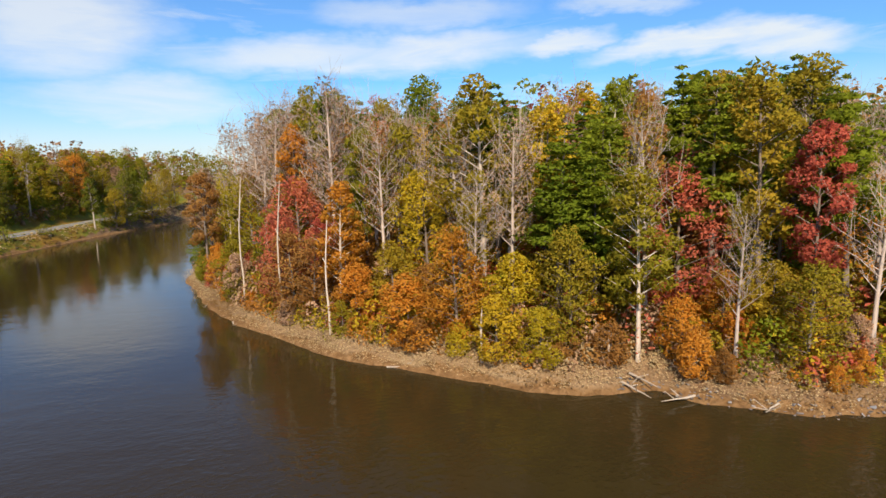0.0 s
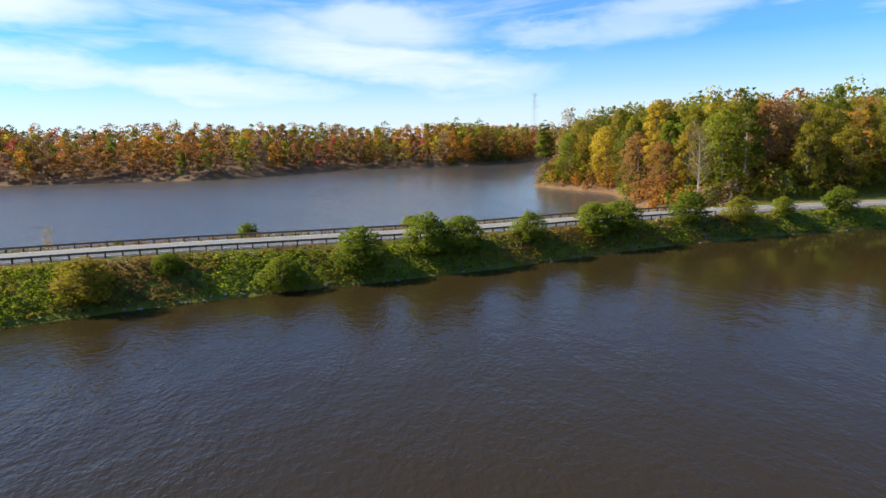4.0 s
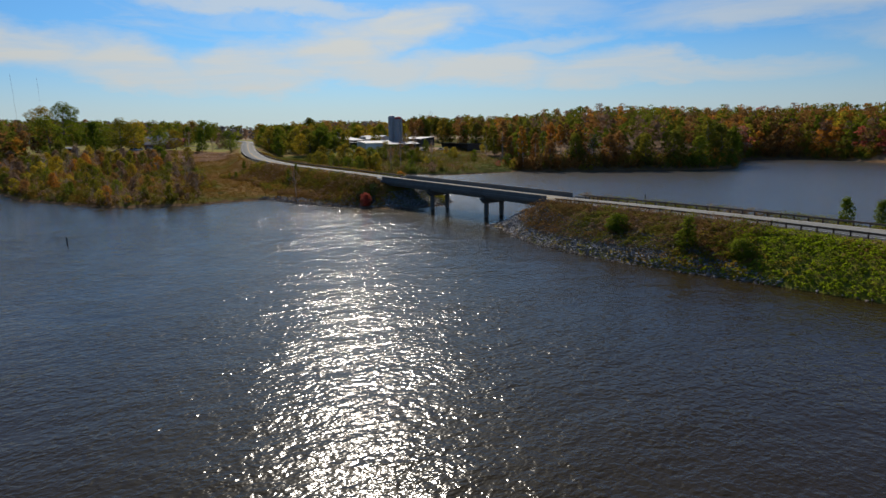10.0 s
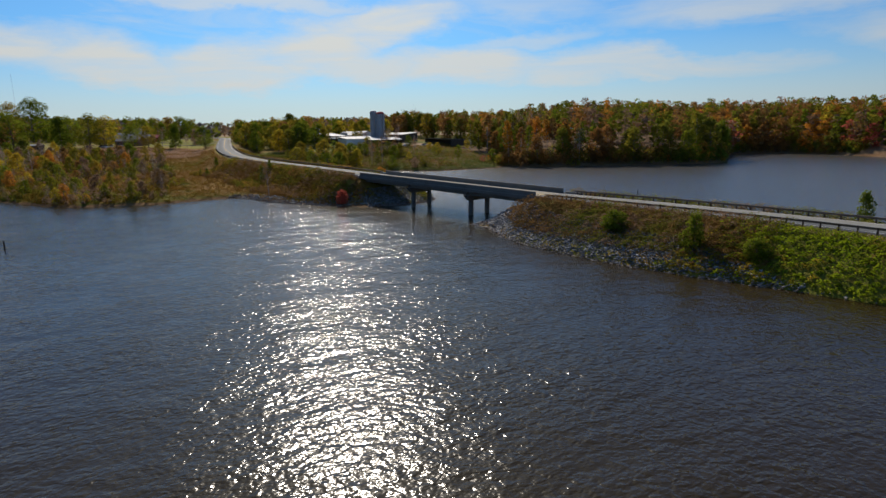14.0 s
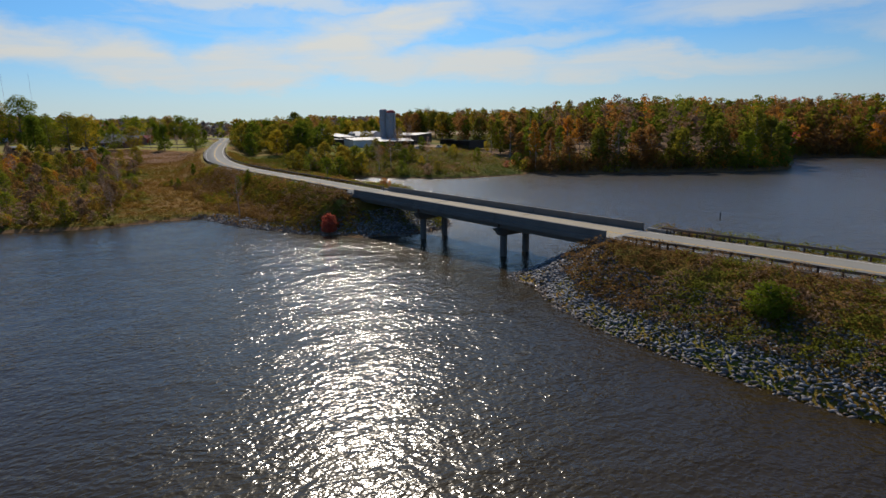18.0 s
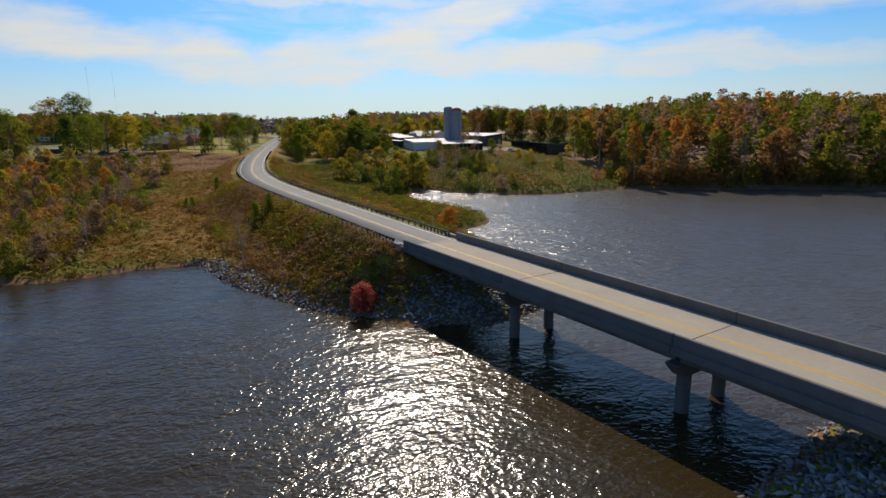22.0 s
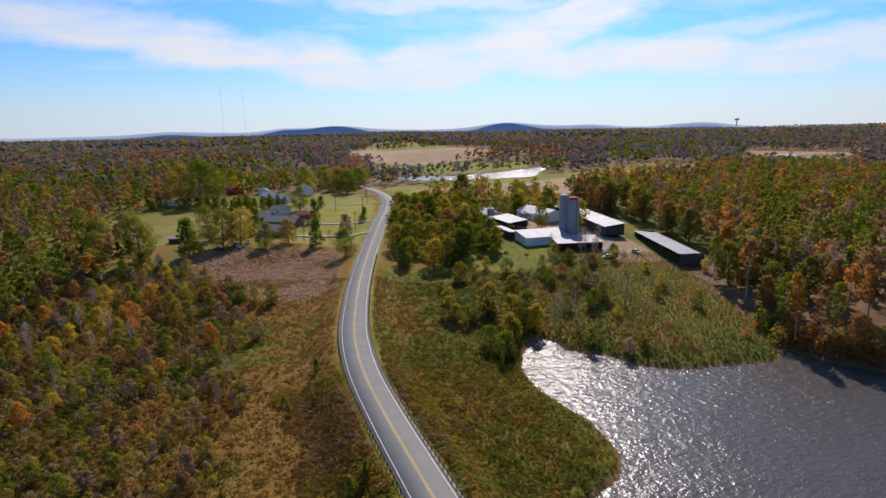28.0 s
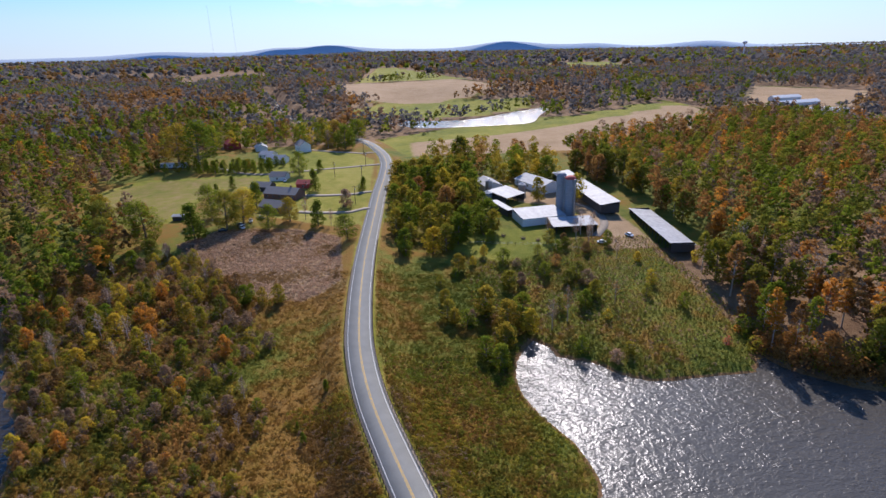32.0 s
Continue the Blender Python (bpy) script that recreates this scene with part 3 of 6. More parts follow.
def ground(x, y):
    """The land's height at places of the plan; below the lake's level it is the lake bed."""
    x, y = np.asarray(x, float), np.asarray(y, float)
    far = np.hypot(x + 110, y - 30)
    top, weight = np.zeros(x.shape), np.zeros(x.shape)
    for hx, hy, hz in HEIGHTS:
        g = 1 / (((x - hx) ** 2 + (y - hy) ** 2) + 900) ** 1.5
        top, weight = top + g * hz, weight + g
    top = top / weight + soft_noise(x, y, 60, 3) * 0.7
    wide = np.clip((far - 700) / 4000, 0, 1)
    top = top * (1 - wide) + wide * (42 - 0.010 * np.clip(y, 0, 3500) + 9 * soft_noise(x, y, 900, 5, 2))
    shore, _ = to_line(x, y, np.vstack([LAKE, LAKE[:1]]))
    wet = inside(x, y, LAKE)
    wander = soft_noise(x, y, 7, 8, 2) * 0.5
    rise = np.clip(1 - np.exp(-np.maximum(shore + wander, 0) / 26), 0, 1)
    land = 0.05 + np.minimum(np.maximum(shore + wander, 0) * 0.28, 0.55) + rise * (top - 0.6)
    road, at = to_line(x, y, ROAD_COARSE)
    level = np.interp(at, np.arange(len(ROAD_COARSE)), ROAD_COARSE[:, 2])
    along = (x - JOINT_W[0]) * AXIS[0] + (y - JOINT_W[1]) * AXIS[1]
    beyond = np.maximum(np.maximum(-along, along - SPAN), 0)       # away from the bridge's ends
    on_bridge = (along > 0) & (along < SPAN) & (road < 30)
    bank = np.clip((road - 5.2) / np.clip(road + shore - 5.6, 2.5, 9.5), 0, 1)   # steeper where the water comes near
    bank = bank * bank * (3 - 2 * bank)
    made = (level - 0.14) * (1 - bank) + land * bank
    spill = level - 0.5 - np.minimum(along, SPAN - along) * 0.42     # the slopes that run down under the deck
    near_deck = np.clip(1 - (road - 5) / 7, 0, 1)
    under = np.maximum(land, np.maximum(spill, 0) * near_deck)
    land = np.where(on_bridge, under, made)
    bed = -np.minimum(0.10 + shore * 0.22, 2.2)
    slope_in = np.where(on_bridge, (spill - 0.2) * near_deck - 0.3, -9)
    return np.where(wet, np.maximum(bed, np.minimum(slope_in, 5)), land)




# ---- ground, lake ----
def axis(bands):
    """Coordinates whose spacing changes from band to band."""
    out = []
    for a, b, step in bands:
        out.append(np.arange(a, b, step, dtype=float))
    return np.concatenate([*out, [bands[-1][1]]])


gx = axis([(-4950, -1500, 120), (-1500, -700, 32), (-700, -440, 9), (-440, -285, 4.5), (-285, -60, 2.0), (-60, 130, 2.5), (130, 340, 6), (340, 1200, 40), (1200, 4900, 200)])
gy = axis([(-4900, -1000, 200), (-1000, -260, 30), (-260, -75, 7), (-75, 42, 2.0), (42, 100, 1.0), (100, 170, 3.0), (170, 400, 6), (400, 1100, 28), (1100, 4900, 160)])
GX, GY = np.meshgrid(gx, gy)
GZ = ground(GX, GY)
# A level basin for the farm pond.
PZ = float(np.median(ground(POND[:, 0], POND[:, 1])))
pond_d, _ = to_line(GX, GY, np.vstack([POND, POND[:1]]))
basin = np.clip(1.4 - np.where(inside(GX, GY, POND), 0, pond_d) / 80, 0, 1)
GZ = GZ * (1 - basin) + (PZ - 0.25) * basin
shore_d, _ = to_line(GX, GY, np.vstack([LAKE, LAKE[:1]]))
SHORE = np.where(inside(GX, GY, LAKE), -shore_d, shore_d)
ROADS, _ = to_line(GX, GY, ROAD_COARSE)


def between(grid, x, y):
    """The value of a grid over the plan at any places."""
    x, y = np.asarray(x, float), np.asarray(y, float)
    i, j = np.clip(np.searchsorted(gx, x) - 1, 0, len(gx) - 2), np.clip(np.searchsorted(gy, y) - 1, 0, len(gy) - 2)
    u, v = (x - gx[i]) / (gx[i + 1] - gx[i]), (y - gy[j]) / (gy[j + 1] - gy[j])
    return (grid[j, i] * (1 - u) + grid[j, i + 1] * u) * (1 - v) + (grid[j + 1, i] * (1 - u) + grid[j + 1, i + 1] * u) * v


def z_at(x, y):
    return float(between(GZ, x, y))


def off_shore(x, y):
    return between(SHORE, x, y)


def off_road(x, y):
    return between(ROADS, x, y)


ids = np.arange(GX.size).reshape(GX.shape)
quads = np.stack([ids[:-1, :-1], ids[:-1, 1:], ids[1:, 1:], ids[1:, :-1]], -1).reshape(-1, 4)
land = raw("ground", np.stack([GX, GY, GZ], -1).reshape(-1, 3), quads, 4, GROUND)
land.data.polygons.foreach_set("use_smooth", [True] * len(land.data.polygons))
tagged(land, "rough autumn grassland, fields and red-clay shore round a lake", "ground", kind="structure")


def soft_in(x, y, knots, soft=4.0):
    p = np.asarray(knots, float)
    d, _ = to_line(x, y, np.vstack([p, p[:1]]))
    return np.clip(0.5 + np.where(inside(x, y, p), d, -d) / (2 * soft), 0, 1)


FIELD = [(-366, 5), (-312, 9), (-300, -4), (-305, -20), (-331, -42), (-362, -66), (-378, -50), (-376, -15)]
LAWNS = [
    [(-375, 14), (-380, -2), (-395, -30), (-440, -40), (-480, -60), (-560, -60), (-566, -20), (-555, 8), (-520, 20), (-430, 18)],
    [(-453, -148), (-487, -126), (-494, -58), (-472, -47), (-453, -53), (-446, -74), (-412, -76), (-394, -79), (-397, -98), (-427, -133)],
    [(-366, 58), (-360, 96), (-342, 100), (-326, 84), (-330, 66), (-345, 50)],
    [(-770, 30), (-830, -24), (-985, 48), (-934, 240), (-850, 215), (-800, 160), (-770, 100)],
    [(-530, 45), (-627, 22), (-700, 110), (-745, 230), (-833, 391), (-780, 395), (-700, 250), (-620, 130)],
    [(-1240, -20), (-2140, 25), (-2095, 85), (-1290, 205), (-1300, 60)], [(-1500, 520), (-2100, 600), (-2100, 800), (-1500, 700)], [(-1300, -330), (-1700, -300), (-1700, -420), (-1300, -420)],
]
CROPS = [[(-530, 48), (-530, 165), (-590, 270), (-640, 370), (-790, 390), (-700, 250), (-625, 130), (-600, 50)], [(-966, -16), (-1217, -58), (-1240, 40), (-1296, 170), (-1018, 216), (-940, 93)], [(-700, 400), (-980, 600), (-860, 700), (-640, 480)]]
mown, dry, soil = (np.zeros(GX.shape) for _ in range(3))
for p in LAWNS:
    mown = np.maximum(mown, soft_in(GX, GY, p, 5))
for p in CROPS:
    soil = np.maximum(soil, soft_in(GX, GY, p, 8))
dry = np.maximum(soft_in(GX, GY, FIELD, 4), soft_in(GX, GY, LAWNS[1], 4) * 0.47)
# Leaf litter lies under the woods.
litter = np.clip((GX - 24) / 8, 0, 1) * (ROADS > 12) + np.clip((GY - 132) / 8, 0, 1) * (GX < -206) * (GX > -330) + (GY > 250) * (GX > -420) + (GX < -600) * (mown < 0.2) * (soil < 0.2)
dry = np.maximum(dry, np.clip(litter, 0, 1))
road_d = ROADS
verge = np.clip((7.5 - road_d) / 3, 0, 1) * (GX < -170)
mown = np.maximum(mown, verge * 0.62)
yard = soft_in(GX, GY, [(-330, 118), (-352, 124), (-392, 118), (-400, 95), (-425, 95), (-425, 130), (-380, 140), (-330, 142)], 3)
soil = np.maximum(soil, yard * 0.8)
mud = np.clip((0.75 - GZ) / 0.5, 0, 1) * np.where((ROADS < 24) & (GX > -110) & (GX < 150), 0.25, 1.0)
layer = land.data.color_attributes.new("cover", "FLOAT_COLOR", "POINT")
layer.data.foreach_set("color", np.stack([mown, dry, soil, mud], -1).astype(np.float32).ravel())

lake = raw("lake", [(-420, -270, 0), (350, -270, 0), (350, 520, 0), (-420, 520, 0)], [0, 1, 2, 3], 4, WATER)
tagged(lake, "brown lake water with wind ripples and sun glitter", "water", kind="structure")
ground_pond = raw("pond", np.c_[POND[:, :2], np.full(len(POND), PZ)], np.arange(len(POND)), len(POND), WATER)
tagged(ground_pond, "pale farm pond between far fields", "water", kind="structure")


# ---- road ----
def ribbon(name, line, left, right, lift, mat, thick=0.0):
    """A strip along a line, between two offsets to its left, with a turned-down edge."""
    d = np.gradient(line[:, :2], axis=0)
    d /= np.linalg.norm(d, axis=1)[:, None]
    n = np.c_[-d[:, 1], d[:, 0]]
    rows = [np.c_[line[:, :2] + n * left, line[:, 2] + lift], np.c_[line[:, :2] + n * right, line[:, 2] + lift]]
    if thick:
        rows = [rows[0] - (0, 0, thick), *rows, rows[1] - (0, 0, thick)]
    k, m = len(rows), len(line)
    co = np.stack(rows, 1).reshape(-1, 3)
    i = np.arange(m - 1)[:, None] * k + np.arange(k - 1)[None]
    return raw(name, co, np.stack([i, i + 1, i + k + 1, i + k], -1).reshape(-1, 4), 4, mat)


def stretch(line, a, b):
    """The samples of a line between two x values, from the larger to the smaller."""
    return line[(line[:, 0] <= a) & (line[:, 0] >= b)]


def edge_line(line, offset):
    d = np.gradient(line[:, :2], axis=0)
    d /= np.linalg.norm(d, axis=1)[:, None]
    return np.c_[line[:, :2] + np.c_[-d[:, 1], d[:, 0]] * offset, line[:, 2]]


east_road, west_road = stretch(ROAD, 430, JOINT_E[0]), stretch(ROAD, JOINT_W[0], -1100)
for name, line in (("road_east", east_road), ("road_west", west_road)):
    road = ribbon(name, line, 3.75, -3.75, 0.0, ASPHALT, 0.3)
    tagged(road, "worn grey two-lane asphalt road", "road", kind="structure")
    for off in (3.28, -3.28):
        tagged(ribbon("edge_line", line, off + 0.07, off - 0.07, 0.006, WHITE_PAINT), "white painted edge line", "road marking", kind="structure")
    for off in (0.15, -0.15):
        tagged(ribbon("centre_line", line, off + 0.06, off - 0.06, 0.006, YELLOW_PAINT), "yellow painted centre line", "road marking", kind="structure")
    tagged(ribbon("shoulder", line, 4.25, -4.25, -0.05, GRAVEL, 0.4), "narrow gravel shoulder", "road shoulder", kind="structure")

# Drives and side lanes of the hamlet.
for name, knots in (("lane", [(-505, 24), (-500, 0), (-493, -30), (-495, -60), (-520, -90)]), ("driveway", [(-433, 19), (-431, -5), (-432, -25)]), ("driveway", [(-400, 18), (-398, 0), (-402, -18)]), ("farm_track", [(-346, 118), (-362, 128), (-385, 130), (-402, 118)]), ("driveway", [(-550, 20), (-560, -6), (-572, -30)])):
    p = spline(knots, 3)
    p = np.c_[p, between(GZ, p[:, 0], p[:, 1]) + 0.25]
    tagged(ribbon(name, p, 1.9, -1.9, 0.0, GRAVEL, 0.6), "pale gravel drive through mown grass", "driveway", kind="structure")


# ---- bridge ----
def deck_xy(along, across):
    p = JOINT_W + AXIS * along + SIDE * across
    return float(p[0]), float(p[1])


TURN = math.degrees(math.atan2(AXIS[1], AXIS[0]))
bridge = new("bridge")
bridge.matrix_world = pose(*deck_xy(0, 0), 0.0, 0, math.degrees(math.atan((DECK_W - DECK_E) / SPAN)), TURN)
tagged(bridge, "low three-span concrete road bridge with solid parapets", "bridge")
DECK_Z = DECK_W
span_at = [0.0, 19.5, 38.6, SPAN]
for a, b in zip(span_at, span_at[1:]):
    part("deck_slab", box_bm((b - a - 0.05, 8.5, 0.28), ((a + b) / 2, 0, DECK_Z - 0.14), 0.02), DECK, bridge)
    for gy_ in (-3.1, -1.05, 1.05, 3.1):
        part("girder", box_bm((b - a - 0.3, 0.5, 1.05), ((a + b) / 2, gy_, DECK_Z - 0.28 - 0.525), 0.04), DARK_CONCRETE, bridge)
for a in span_at[1:3]:
    part("joint", box_bm((0.07, 7.5, 0.02), (a, 0, DECK_Z + 0.003)), RUBBER, bridge)
for a in (span_at[0], span_at[3]):
    part("joint", box_bm((0.45, 7.5, 0.03), (a, 0, DECK_Z + 0.004)), CONCRETE, bridge, "pale concrete approach joint")
for sy in (-1, 1):
    for a, b in zip(span_at, span_at[1:]):
        part("parapet", box_bm((b - a - 0.04, 0.32, 0.95), ((a + b) / 2, sy * 4.02, DECK_Z + 0.475), 0.05), DARK_CONCRETE, bridge)
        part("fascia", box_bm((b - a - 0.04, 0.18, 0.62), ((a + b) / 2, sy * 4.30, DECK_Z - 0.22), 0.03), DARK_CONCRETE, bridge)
    part("edge_line", box_bm((SPAN - 0.4, 0.13, 0.012), (SPAN / 2, sy * 3.3, DECK_Z + 0.004)), WHITE_PAINT, bridge)
    part("centre_line", box_bm((SPAN - 0.4, 0.12, 0.012), (SPAN / 2, sy * 0.15, DECK_Z + 0.004)), YELLOW_PAINT, bridge)
for a in span_at[1:3]:
    cap = bmesh.new()
    bmesh.ops.create_cube(cap, size=1.0)
    bmesh.ops.scale(cap, vec=(1.1, 8.4, 1.15), verts=cap.verts)
    for v in cap.verts:
        if v.co.z < 0:
            v.co.y *= 0.74
    bmesh.ops.bevel(cap, geom=cap.edges[:], offset=0.05, segments=1, affect="EDGES")
    bmesh.ops.translate(cap, vec=(a, 0, DECK_Z - 1.33 - 0.58), verts=cap.verts)
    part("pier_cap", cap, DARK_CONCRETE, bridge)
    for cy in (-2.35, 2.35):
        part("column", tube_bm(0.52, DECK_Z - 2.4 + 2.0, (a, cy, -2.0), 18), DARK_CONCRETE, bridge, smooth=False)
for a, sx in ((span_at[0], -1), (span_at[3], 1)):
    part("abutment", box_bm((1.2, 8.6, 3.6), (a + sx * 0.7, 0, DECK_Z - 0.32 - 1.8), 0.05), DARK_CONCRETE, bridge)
    for sy in (-1, 1):
        part("wing_wall", box_bm((3.2, 0.35, 1.6), (a + sx * 1.9, sy * 4.5, DECK_Z - 0.45), 0.04), CONCRETE, bridge, "pale concrete wing wall")


# ---- guardrails ----
def sweep(name, path, profile, mat, parent):
    d = np.gradient(path[:, :2], axis=0)
    d /= np.linalg.norm(d, axis=1)[:, None] + 1e-9
    n = np.c_[-d[:, 1], d[:, 0]]
    k = len(profile)
    co = np.stack([np.c_[path[:, :2] + n * o, path[:, 2] + z] for o, z in profile], 1).reshape(-1, 3)
    i = np.arange(len(path) - 1)[:, None] * k + np.arange(k)[None]
    j = np.arange(len(path) - 1)[:, None] * k + (np.arange(k)[None] + 1) % k
    return raw(name, co, np.stack([i, j, j + k, i + k], -1).reshape(-1, 4), 4, mat, parent)


post_mesh = None


def guardrail(line, offset, label, tight_end):
    """Wooden posts every 1.9 m, closer by the bridge, that carry a steel W-beam."""
    global post_mesh
    path = edge_line(line, offset)
    s = np.r_[0, np.cumsum(np.linalg.norm(np.diff(path[:, :2], axis=0), axis=1))]
    rail = empty("guardrail", (float(path[0][0]), float(path[0][1]), 0.0))
    rail.matrix_world = Matrix.Identity(4)
    tagged(rail, label, "guardrail", group="guardrails")
    W = [(0.0, 0.72), (0.06, 0.67), (0.0, 0.59), (0.06, 0.51), (0.0, 0.44), (0.03, 0.44), (0.09, 0.51), (0.03, 0.59), (0.09, 0.67), (0.03, 0.72)]
    sign = 1 if offset < 0 else -1
    sweep("beam", path, [(sign * o, z) for o, z in W], RAIL_STEEL, rail)
    at, stops = 0.3, []
    while at < s[-1] - 0.2:
        stops.append(at)
        to_bridge = at if tight_end == 0 else s[-1] - at
        at += 0.95 if to_bridge < 7 else 1.905
    if post_mesh is None:
        tmp = part("post", box_bm((0.17, 0.17, 1.25), (0, 0, 0.12), 0.02), WOOD_POST, None)
        post_mesh = tmp.data
        bpy.data.objects.remove(tmp)
    for at in stops:
        x, y, z = (float(np.interp(at, s, path[:, i])) for i in range(3))
        i = min(int(np.searchsorted(s, at)), len(path) - 2)
        d = path[i + 1] - path[i]
        p = new("post", post_mesh)
        p.parent = rail
        p.matrix_world = pose(x - sign * 0.10 * -d[1] / np.hypot(d[0], d[1]), y - sign * 0.10 * d[0] / np.hypot(d[0], d[1]), z, 0, 0, math.degrees(math.atan2(d[1], d[0])))
    return rail


guardrail(stretch(ROAD, JOINT_W[0] - 0.4, -322), 4.25, "weathered steel guardrail on dark wooden posts beside the field", 0)
guardrail(stretch(ROAD, JOINT_W[0] - 0.4, -352), -4.15, "weathered steel guardrail on dark wooden posts above the cove", 0)
guardrail(stretch(ROAD, 60, JOINT_E[0] + 0.4), 4.2, "long steel guardrail on wooden posts along the causeway", 1)
guardrail(stretch(ROAD, 60, JOINT_E[0] + 0.4), -4.2, "long steel guardrail on wooden posts along the causeway", 1)


# ---- trees ----
rng = np.random.default_rng(7)


def cards(centres, size, rng, flat=0.35, face=None):
    """Leaf clumps: one small three-cornered blade at each centre, turned at random, more often lying flat."""
    n = len(centres)
    nrm = rng.normal(size=(n, 3))
    nrm[:, 2] = np.abs(nrm[:, 2]) + flat
    nrm /= np.linalg.norm(nrm, axis=1)[:, None]
    u = np.cross(nrm, rng.normal(size=(n, 3)))
    u /= np.linalg.norm(u, axis=1)[:, None]
    v = np.cross(nrm, u)
    s = size * rng.uniform(0.55, 1.25, (n, 1))
    q = rng.uniform(0.5, 1.0, (n, 1))
    corners = np.stack([centres - u * s, centres + u * s * 0.6 - v * s * q, centres + u * s * 0.55 + v * s], 1)
    if face is not None:
        turned = (nrm * face).sum(1) < 0
        corners[turned] = corners[turned][:, [0, 2, 1]]
    return corners.reshape(-1, 3), np.arange(3 * n).reshape(-1, 3)


def limb(a, b, ra, rb, sides=5):
    a, b = np.asarray(a, float), np.asarray(b, float)
    d = b - a
    d /= np.linalg.norm(d) + 1e-9
    u = np.cross(d, (0.3, 0.9, 0.2))
    u /= np.linalg.norm(u)
    v = np.cross(d, u)
    t = np.arange(sides) * 2 * math.pi / sides
    ring = np.cos(t)[:, None] * u + np.sin(t)[:, None] * v
    i = np.arange(sides)
    return np.vstack([a + ring * ra, b + ring * rb]), np.stack([i, (i + 1) % sides, (i + 1) % sides + sides, i + sides], -1)


def joined(pieces):
    co, idx, base = [], [], 0
    for c, f in pieces:
        co.append(c)
        idx.append(f + base)
        base += len(c)
    return np.vstack(co), np.vstack(idx)


def tree_shape(kind, seed, height, leaves, size):
    """Wood and crown of one tree: arrays of points and faces for each."""
    r = np.random.default_rng(seed)
    wood, blobs = [], []
    bend = r.normal(size=2) * 0.035
    def spine(t):
        return np.array([bend[0] * height * t * t, bend[1] * height * t * t, height * t])
    base_r = height * (0.013 if kind in ("tall", "bare") else 0.017)
    rings = [spine(t) + (base_r * (1 - t) + 0.03) * np.array([(math.cos(k * 1.2566), math.sin(k * 1.2566), 0) for k in range(5)]) for t in np.linspace(0, 0.93, 7)]
    i, k = (g.ravel() for g in np.meshgrid(np.arange(6), np.arange(5), indexing="ij"))
    wood.append((np.vstack(rings), np.stack([i * 5 + k, i * 5 + (k + 1) % 5, i * 5 + 5 + (k + 1) % 5, i * 5 + 5 + k], -1)))
    if kind == "pine":
        for i in range(15):
            t = 0.40 + 0.58 * i / 14
            reach = height * 0.20 * (1.05 - t) ** 0.6 * r.uniform(0.7, 1.2)
            for k in range(5 if t < 0.9 else 2):
                ang = r.uniform(0, 6.283)
                tip = spine(t) + np.array([math.cos(ang) * reach, math.sin(ang) * reach, reach * r.uniform(-0.05, 0.3)])
                wood.append(limb(spine(t), tip, 0.06, 0.02, 3)) if k < 3 else None
                blobs.append((spine(t) * 0.4 + tip * 0.6, reach * 0.50 + 0.25, 0.30))
                blobs.append((tip, reach * 0.30 + 0.25, 0.4))
    else:
        low, wide = {"broad": (0.13, 0.40), "tall": (0.36, 0.21), "bare": (0.42, 0.20), "bush": (0.05, 0.55), "low": (0.06, 0.44), "cone": (0.05, 0.34)}[kind]
        count = {"broad": 38, "tall": 30, "bare": 24, "bush": 26, "low": 22, "cone": 26}[kind]
        for i in range(count):
            t = low + (0.97 - low) * ((i + r.uniform(0, 1)) / count) ** (1.35 if kind == "bush" else 1.0)
            f = (t - low) / (1 - low)
            prof = (1 - f) ** 0.8 + 0.06 if kind == "cone" else math.sin(math.pi * min(1, 0.18 + 0.80 * f)) ** 0.7
            reach = height * wide * prof * r.uniform(0.55, 1.1)
            ang = i * 2.4 + r.uniform(-0.5, 0.5)
            start = spine(max(0.05, t - 0.10))
            tip = spine(t) + np.array([math.cos(ang) * reach, math.sin(ang) * reach, 0.12 * reach])
            if kind != "cone":
                wood.append(limb(start, tip, base_r * 0.36 * (1.1 - t) + 0.025, 0.02, 3))
            if kind == "bare":
                for _ in range(5):
                    s = start + (tip - start) * r.uniform(0.35, 1.0)
                    e = s + r.normal(size=3) * height * 0.045 + np.array([0, 0, height * 0.06])
                    wood.append(limb(s, e, 0.024, 0.010, 3))
                    for _ in range(2):
                        wood.append(limb(s + (e - s) * r.uniform(0.4, 1), e + r.normal(size=3) * height * 0.03 + np.array([0, 0, height * 0.03]), 0.013, 0.007, 3))
            blobs.append((start * 0.35 + tip * 0.65, height * wide * (0.40 if kind == "bush" else 0.34 if kind in ("low", "cone") else 0.27) * r.uniform(0.6, 1.3), 0.7))
        blobs.append((spine(0.96), height * wide * 0.30, 0.8))
    w = np.array([b[1] ** 2 for b in blobs])
    pick = r.choice(len(blobs), leaves, p=w / w.sum())
    mid = np.array([b[0] for b in blobs])[pick]
    rad = np.array([b[1] for b in blobs])[pick]
    squash = np.array([b[2] for b in blobs])[pick]
    way = r.normal(size=(leaves, 3))
    way /= np.linalg.norm(way, axis=1)[:, None]
    at = mid + way * (rad * r.uniform(0.35, 1.0, leaves) ** 0.5)[:, None] * np.stack([np.ones(leaves), np.ones(leaves), squash], -1)
    at[:, 2] = np.maximum(at[:, 2], 0.15)
    core = np.array([*spine(0.55)[:2], height * (0.55 if kind != "bush" else 0.3)])
    out = at - core
    out /= np.linalg.norm(out, axis=1)[:, None] + 1e-9
